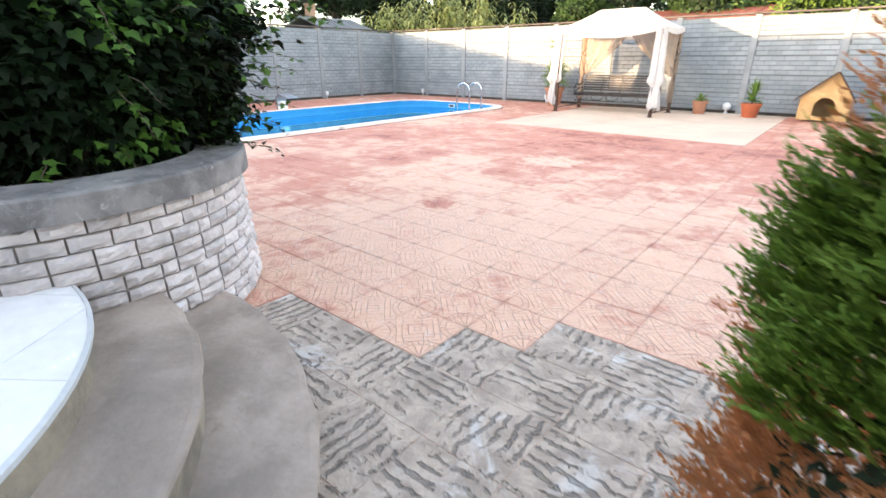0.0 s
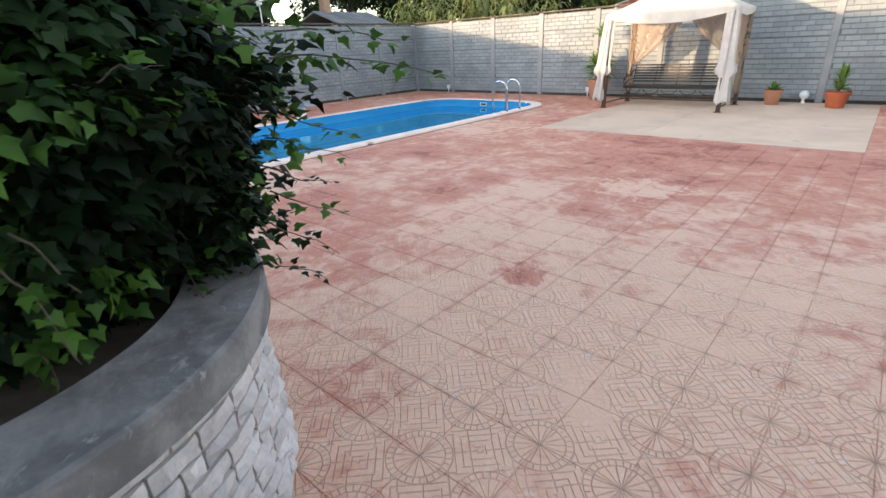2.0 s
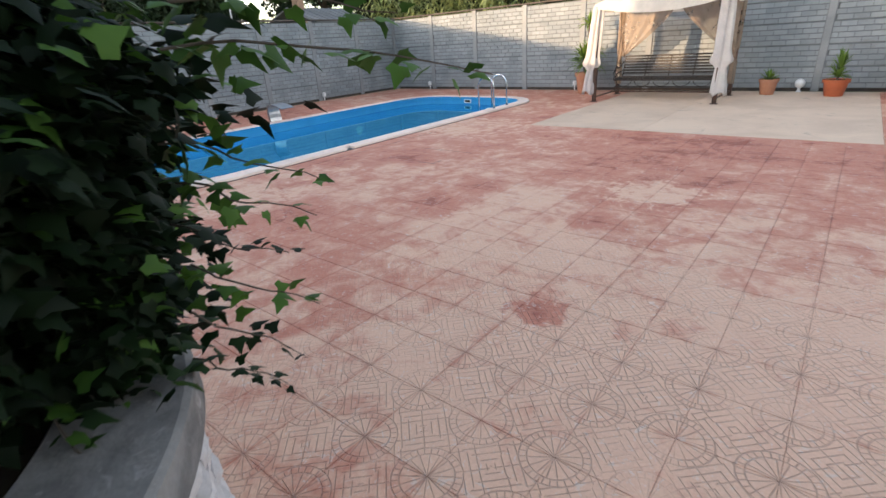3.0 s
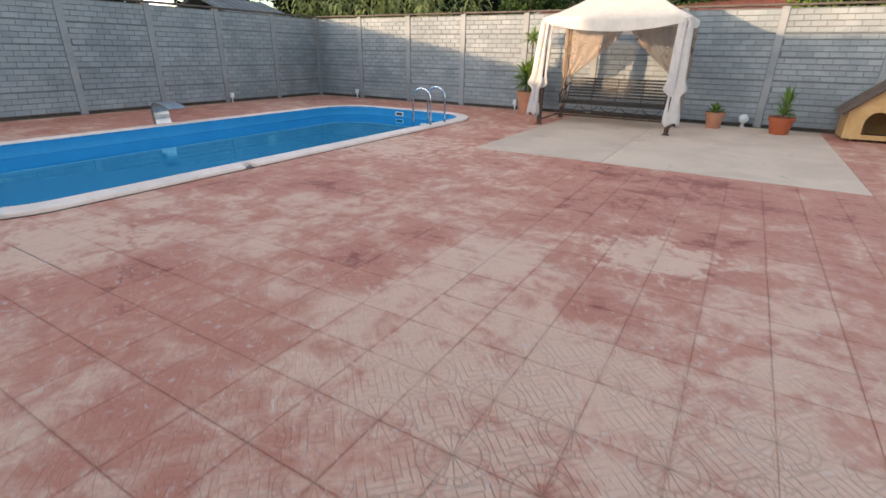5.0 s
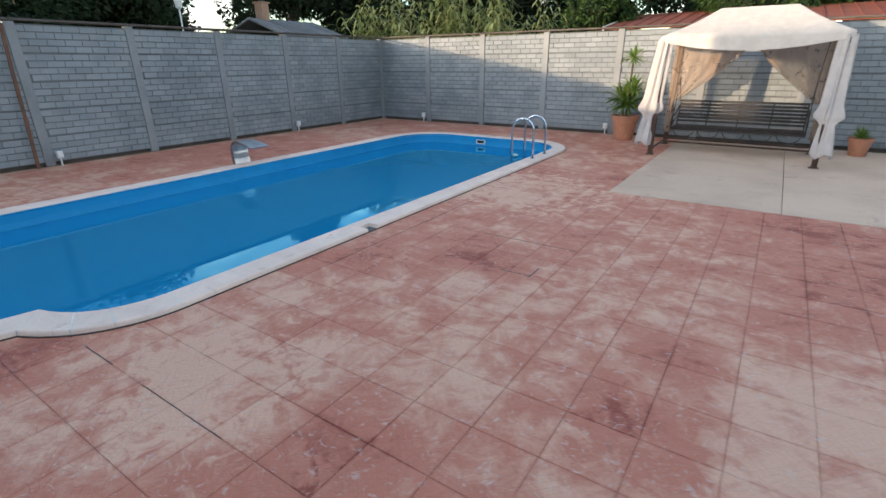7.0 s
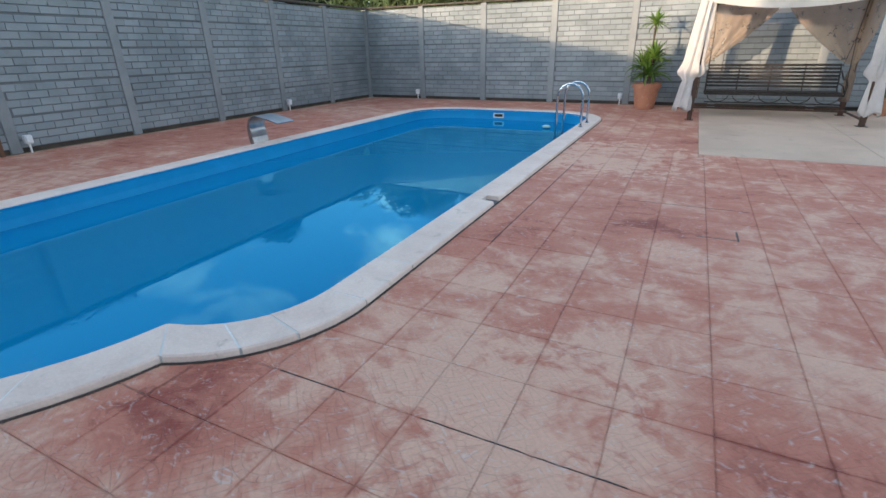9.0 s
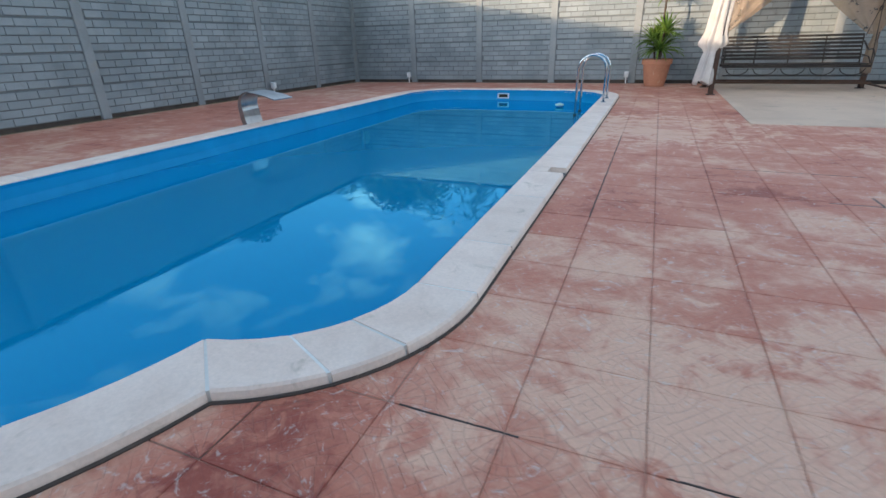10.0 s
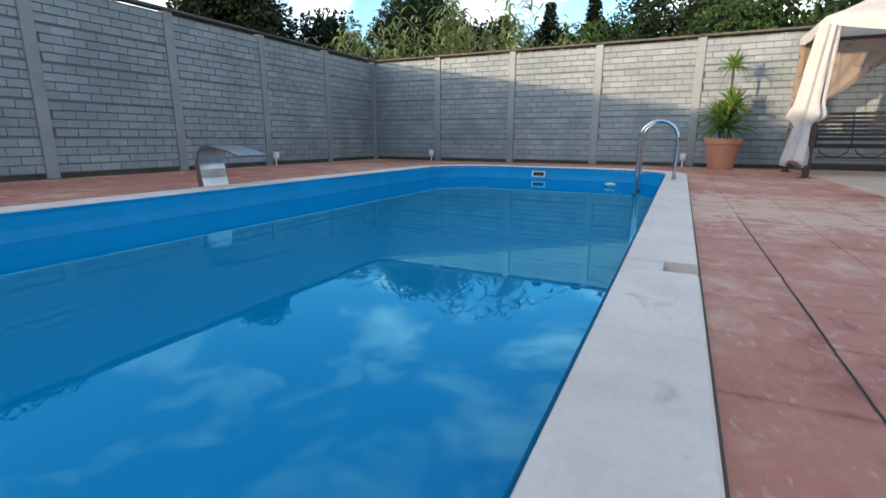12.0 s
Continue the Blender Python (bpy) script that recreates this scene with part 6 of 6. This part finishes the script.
# ---- neighbouring buildings ----
def west_house():
    t = thing("neighbour_house", -25.5, 20.8, -0.03, 0, "low neighbouring house with grey roof, brown gable and brick chimney", "house")
    bm = bmesh.new()
    box(bm, -2.2, 2.2, -2.4, 0.9, 0, 3.0, 0.01)
    part("house_wall", bm, M["plaster"], t)
    bm = bmesh.new()
    rows = [[bm.verts.new((x, y, z)) for x, z in ((-2.2, 3.01), (2.2, 3.01), (0, 3.72))] for y in (0.70, 0.9)]
    bm.faces.new(rows[0])
    bm.faces.new(rows[1][::-1])
    for i in range(3):
        bm.faces.new((rows[0][i], rows[0][(i + 1) % 3], rows[1][(i + 1) % 3], rows[1][i]))
    part("gable", bm, M["brown_wall"], t, "brown boarded gable")
    for sx in (-1, 1):
        bm = bmesh.new()
        m = Matrix.Translation((0, 0, 3.76)) @ Matrix.Rotation(sx * math.atan2(0.72, 2.2), 4, "Y")
        box(bm, min(0, sx * 2.5), max(0, sx * 2.5), -2.6, 1.2, 0, 0.08, 0.01, m)
        roof = part("roof", bm, M["grey_roof"], t, "grey sheet roof")
        for k in range(9):
            bm = bmesh.new()
            y = -2.55 + k * 0.45
            box(bm, min(0, sx * 2.5), max(0, sx * 2.5), y, y + 0.04, 0.081, 0.11, 0, m)
            part("roof_seam", bm, M["grey_roof"], roof)
    bm = bmesh.new()
    box(bm, -0.24, 0.24, -2.0, -1.6, 3.6, 4.45, 0.01)
    box(bm, -0.29, 0.29, -2.05, -1.55, 4.451, 4.53, 0.01)
    ch = part("chimney", bm, M["chimney"], t, "brick chimney")
    bm = bmesh.new()
    box(bm, -0.12, 0.12, -1.88, -1.72, 4.531, 4.70, 0.01)
    part("chimney_pot", bm, M["dark_metal"], ch)


west_house()


def red_shed():
    t = thing("red_roofed_house", -7.0, 25.6, -0.03, 0, "long low building with a red roof behind the north fence", "building")
    bm = bmesh.new()
    box(bm, -4.4, 5.0, 0.0, 4.2, 0, 3.05, 0.01)
    part("building_wall", bm, M["plaster"], t)
    bm = bmesh.new()
    m = Matrix.Translation((0, -0.3, 3.10)) @ Matrix.Rotation(radians(9), 4, "X")
    box(bm, -4.7, 5.3, 0, 5.2, 0, 0.10, 0.01, m)
    roof = part("roof", bm, M["red_roof"], t, "red sheet roof")
    for k in range(20):
        bm = bmesh.new()
        box(bm, -4.65 + k * 0.52, -4.60 + k * 0.52, 0.0, 5.2, 0.101, 0.13, 0, m)
        part("roof_seam", bm, M["red_roof"], roof)
    bm = bmesh.new()
    box(bm, -4.78, -4.701, -0.02, 5.2, -0.02, 0.15, 0.01, m)
    part("verge_board", bm, M["white_plastic"], roof, "pale verge board")


red_shed()

mast = thing("antenna_mast", -25.5, 15.1, 0.0, 0, "thin antenna mast with a crossbar and white dish", "antenna")
bm = bmesh.new()
tube(bm, [(0, 0, 0), (0, 0, 5.0)], 0.03, 8)
part("mast_pole", bm, M["white_plastic"], mast)
bm = bmesh.new()
tube(bm, [(0, -0.7, 4.75), (0, 0.6, 4.85)], 0.018, 6)
part("crossbar", bm, M["white_plastic"], mast)
bm = bmesh.new()
lathe(bm, [(0.0, 0.0), (0.12, 0.10), (0.15, 0.35), (0.07, 0.6), (0.0, 0.66)], 14)
for v in bm.verts:
    v.co.z += 3.9
part("dish", bm, M["white_plastic"], mast)


# ---- paving tiles ----
def overlaps_slab(x0, x1, y0, y1):
    return x1 > SX0 and x0 < SX1 and y1 > SY0 and y0 < SY1


def cut_slab(x0, x1, y0, y1):
    if not overlaps_slab(x0, x1, y0, y1):
        return [(x0, x1, y0, y1)]
    out = []
    a, b = max(x0, SX0), min(x1, SX1)
    if x0 < SX0 - 0.02:
        out.append((x0, SX0 - 0.006, y0, y1))
    if x1 > SX1 + 0.02:
        out.append((SX1 + 0.006, x1, y0, y1))
    if y0 < SY0 - 0.02:
        out.append((a, b, y0, SY0 - 0.006))
    return out


def is_grey(i, j):
    """Columns and rows counted from the stepped edge of the unstained concrete."""
    if i < 0:
        return False
    if i < 3:
        return j < 0
    if i < 4:
        return j < 1
    return j < 2


def tile_lists(V, F, x0, x1, y0, y1, z, c=0.0020, tilt=(0, 0)):
    s = len(V)
    mx, my = (x0 + x1) / 2, (y0 + y1) / 2
    for q, h in ((0, -0.028), (0, -0.003), (c, 0.0)):
        for x, y in ((x0 + q, y0 + q), (x1 - q, y0 + q), (x1 - q, y1 - q), (x0 + q, y1 - q)):
            V.append((x, y, z + h + (tilt[0] * (x - mx) + tilt[1] * (y - my) if h > -0.02 else 0)))
    for o in (0, 4):
        F += [(s + o + j, s + o + (j + 1) % 4, s + o + 4 + (j + 1) % 4, s + o + 4 + j) for j in range(4)]
    F.append((s + 8, s + 9, s + 10, s + 11))


def pavement():
    t = thing("pavement", 0, 0, 0, 0, "worn red and cream stamped concrete paving around the pool", "paving", kind="structure")
    g = thing("grey_pavement", 0, 0, 0, 0, "rough grey stamped concrete at the foot of the steps", "paving", kind="structure")
    r = random.Random(9)
    shared = {}
    jobs = {"paving": [[], []], "grey_paving": [[], []]}
    near = []
    gap = 0.0010
    i0, i1 = int((FX + 0.1 - GX) / PX) - 1, int((7.7 - GX) / PX) + 1
    j0, j1 = int((-3.5 - GY) / PY) - 1, int((FY - GY) / PY) + 1
    for i in range(i0, i1):
        for j in range(j0, j1):
            x0, x1 = GX + i * PX + gap, GX + (i + 1) * PX - gap
            y0, y1 = GY + j * PY + gap, GY + (j + 1) * PY - gap
            x0, x1, y0, y1 = max(x0, FX + 0.1), min(x1, 7.72), max(y0, -3.48), min(y1, FY - 0.1)
            if x1 - x0 < 0.02 or y1 - y0 < 0.02:
                continue
            mx, my = (x0 + x1) / 2, (y0 + y1) / 2
            if math.hypot(mx + 2.5, my + 0.9) < 1.9 or math.hypot(mx - PLX, my - PLY) < 0.8:
                continue
            grey = is_grey(i, j)
            key = "grey_paving" if grey else "paving"
            z = r.uniform(-0.0006, 0.0006) - (0.003 if grey else 0.0)
            tilt = (r.uniform(-0.002, 0.002), r.uniform(-0.002, 0.002))
            cs = [inside(p, MID) for p in ((x0, y0), (x1, y0), (x1, y1), (x0, y1), (mx, my))]
            V, F = jobs[key]
            if all(cs):
                continue
            if any(cs):
                n = 7
                for a in range(n):
                    for b in range(n):
                        u0, u1 = x0 + (x1 - x0) * a / n, x0 + (x1 - x0) * (a + 1) / n
                        w0, w1 = y0 + (y1 - y0) * b / n, y0 + (y1 - y0) * (b + 1) / n
                        if not any(inside(p, MID) for p in ((u0, w0), (u1, w0), (u1, w1), (u0, w1))):
                            s = len(V)
                            V += [(u0, w0, z), (u1, w0, z), (u1, w1, z), (u0, w1, z)]
                            F.append((s, s + 1, s + 2, s + 3))
                continue
            for q in cut_slab(x0, x1, y0, y1):
                whole = abs(q[1] - q[0] - (PX - 2 * gap)) < 1e-6 and abs(q[3] - q[2] - (PY - 2 * gap)) < 1e-6
                if whole and ((-9 < mx < -0.6 and 1.0 < my < 5.7)) and mx * 0.05 + my > -1:
                    near.append((min(math.hypot(mx + 2.8, my - 3.3), math.hypot(mx + 6.8, my - 4.6), math.hypot(mx + 1.0, my - 2.4) + 0.3), mx, my, z, tilt, key))
                else:
                    tile_lists(V, F, *q, z, tilt=tilt)
    near.sort()
    counts = {"paving": 0, "grey_paving": 0}
    for k, (d, mx, my, z, tilt, key) in enumerate(near):
        if counts[key] >= 300:
            hx, hy = PX / 2 - gap, PY / 2 - gap
            tile_lists(*jobs[key], mx - hx, mx + hx, my - hy, my + hy, z, tilt=tilt)
            continue
        counts[key] += 1
        if key not in shared:
            V, F = [], []
            hx, hy = PX / 2 - gap, PY / 2 - gap
            tile_lists(V, F, -hx, hx, -hy, hy, 0.0)
            me = bpy.data.meshes.new("paving_tile")
            me.from_pydata(V, [], F)
            me.materials.append(M[key])
            shared[key] = me
        ob = new("paving_tile", shared[key])
        ob.parent = t if key == "paving" else g
        ob.matrix_basis = pose(mx, my, z, math.degrees(tilt[1]), -math.degrees(tilt[0]), 0)
    for key, par in (("paving", t), ("grey_paving", g)):
        V, F = jobs[key]
        ob = from_lists("paving_field", V, F, M[key], par)
        tagged(ob, kind="stuff")
    bm = bmesh.new()
    # mortar bed under the joints, a ring round the pool and wide strips beyond it
    n = len(MID)
    box_pts = []
    for x, y in MID:
        k = max(abs(x - CPX) / 3.6, abs(y - 9.0) / 7.6)
        box_pts.append((CPX + (x - CPX) / k, 9.0 + (y - 9.0) / k))
    a = [bm.verts.new((x, y, -0.0050)) for x, y in MID]
    b = [bm.verts.new((x, y, -0.0050)) for x, y in box_pts]
    for j in range(n):
        bm.faces.new((a[j], a[(j + 1) % n], b[(j + 1) % n], b[j]))
    for x0, x1, y0, y1 in ((FX + 0.02, CPX - 3.6, -3.5, FY), (CPX - 3.6, CPX + 3.6, -3.5, 1.4), (CPX - 3.6, CPX + 3.6, 16.6, FY), (CPX + 3.6, SX0, -3.5, FY), (SX0, 7.75, -3.5, SY0), (SX1, 7.75, SY0, FY)):
        vs = [bm.verts.new(p) for p in ((x0, y0, -0.0055), (x1, y0, -0.0055), (x1, y1, -0.0055), (x0, y1, -0.0055))]
        bm.faces.new(vs)
    part("mortar_bed", bm, M["underlay"], t, "dark joint mortar")


pavement()

# ---- single bricks of the fences, the nearest bays ----
for wall, bricks in ((wall_n, bricks_n), (wall_w, bricks_w)):
    for x, z, l in bricks:
        if l not in BRICKS:
            BRICKS[l] = brick_mesh("brick", l)
        ob = new("brick", BRICKS[l])
        ob.parent = wall
        ob.location = (x, 0, z)
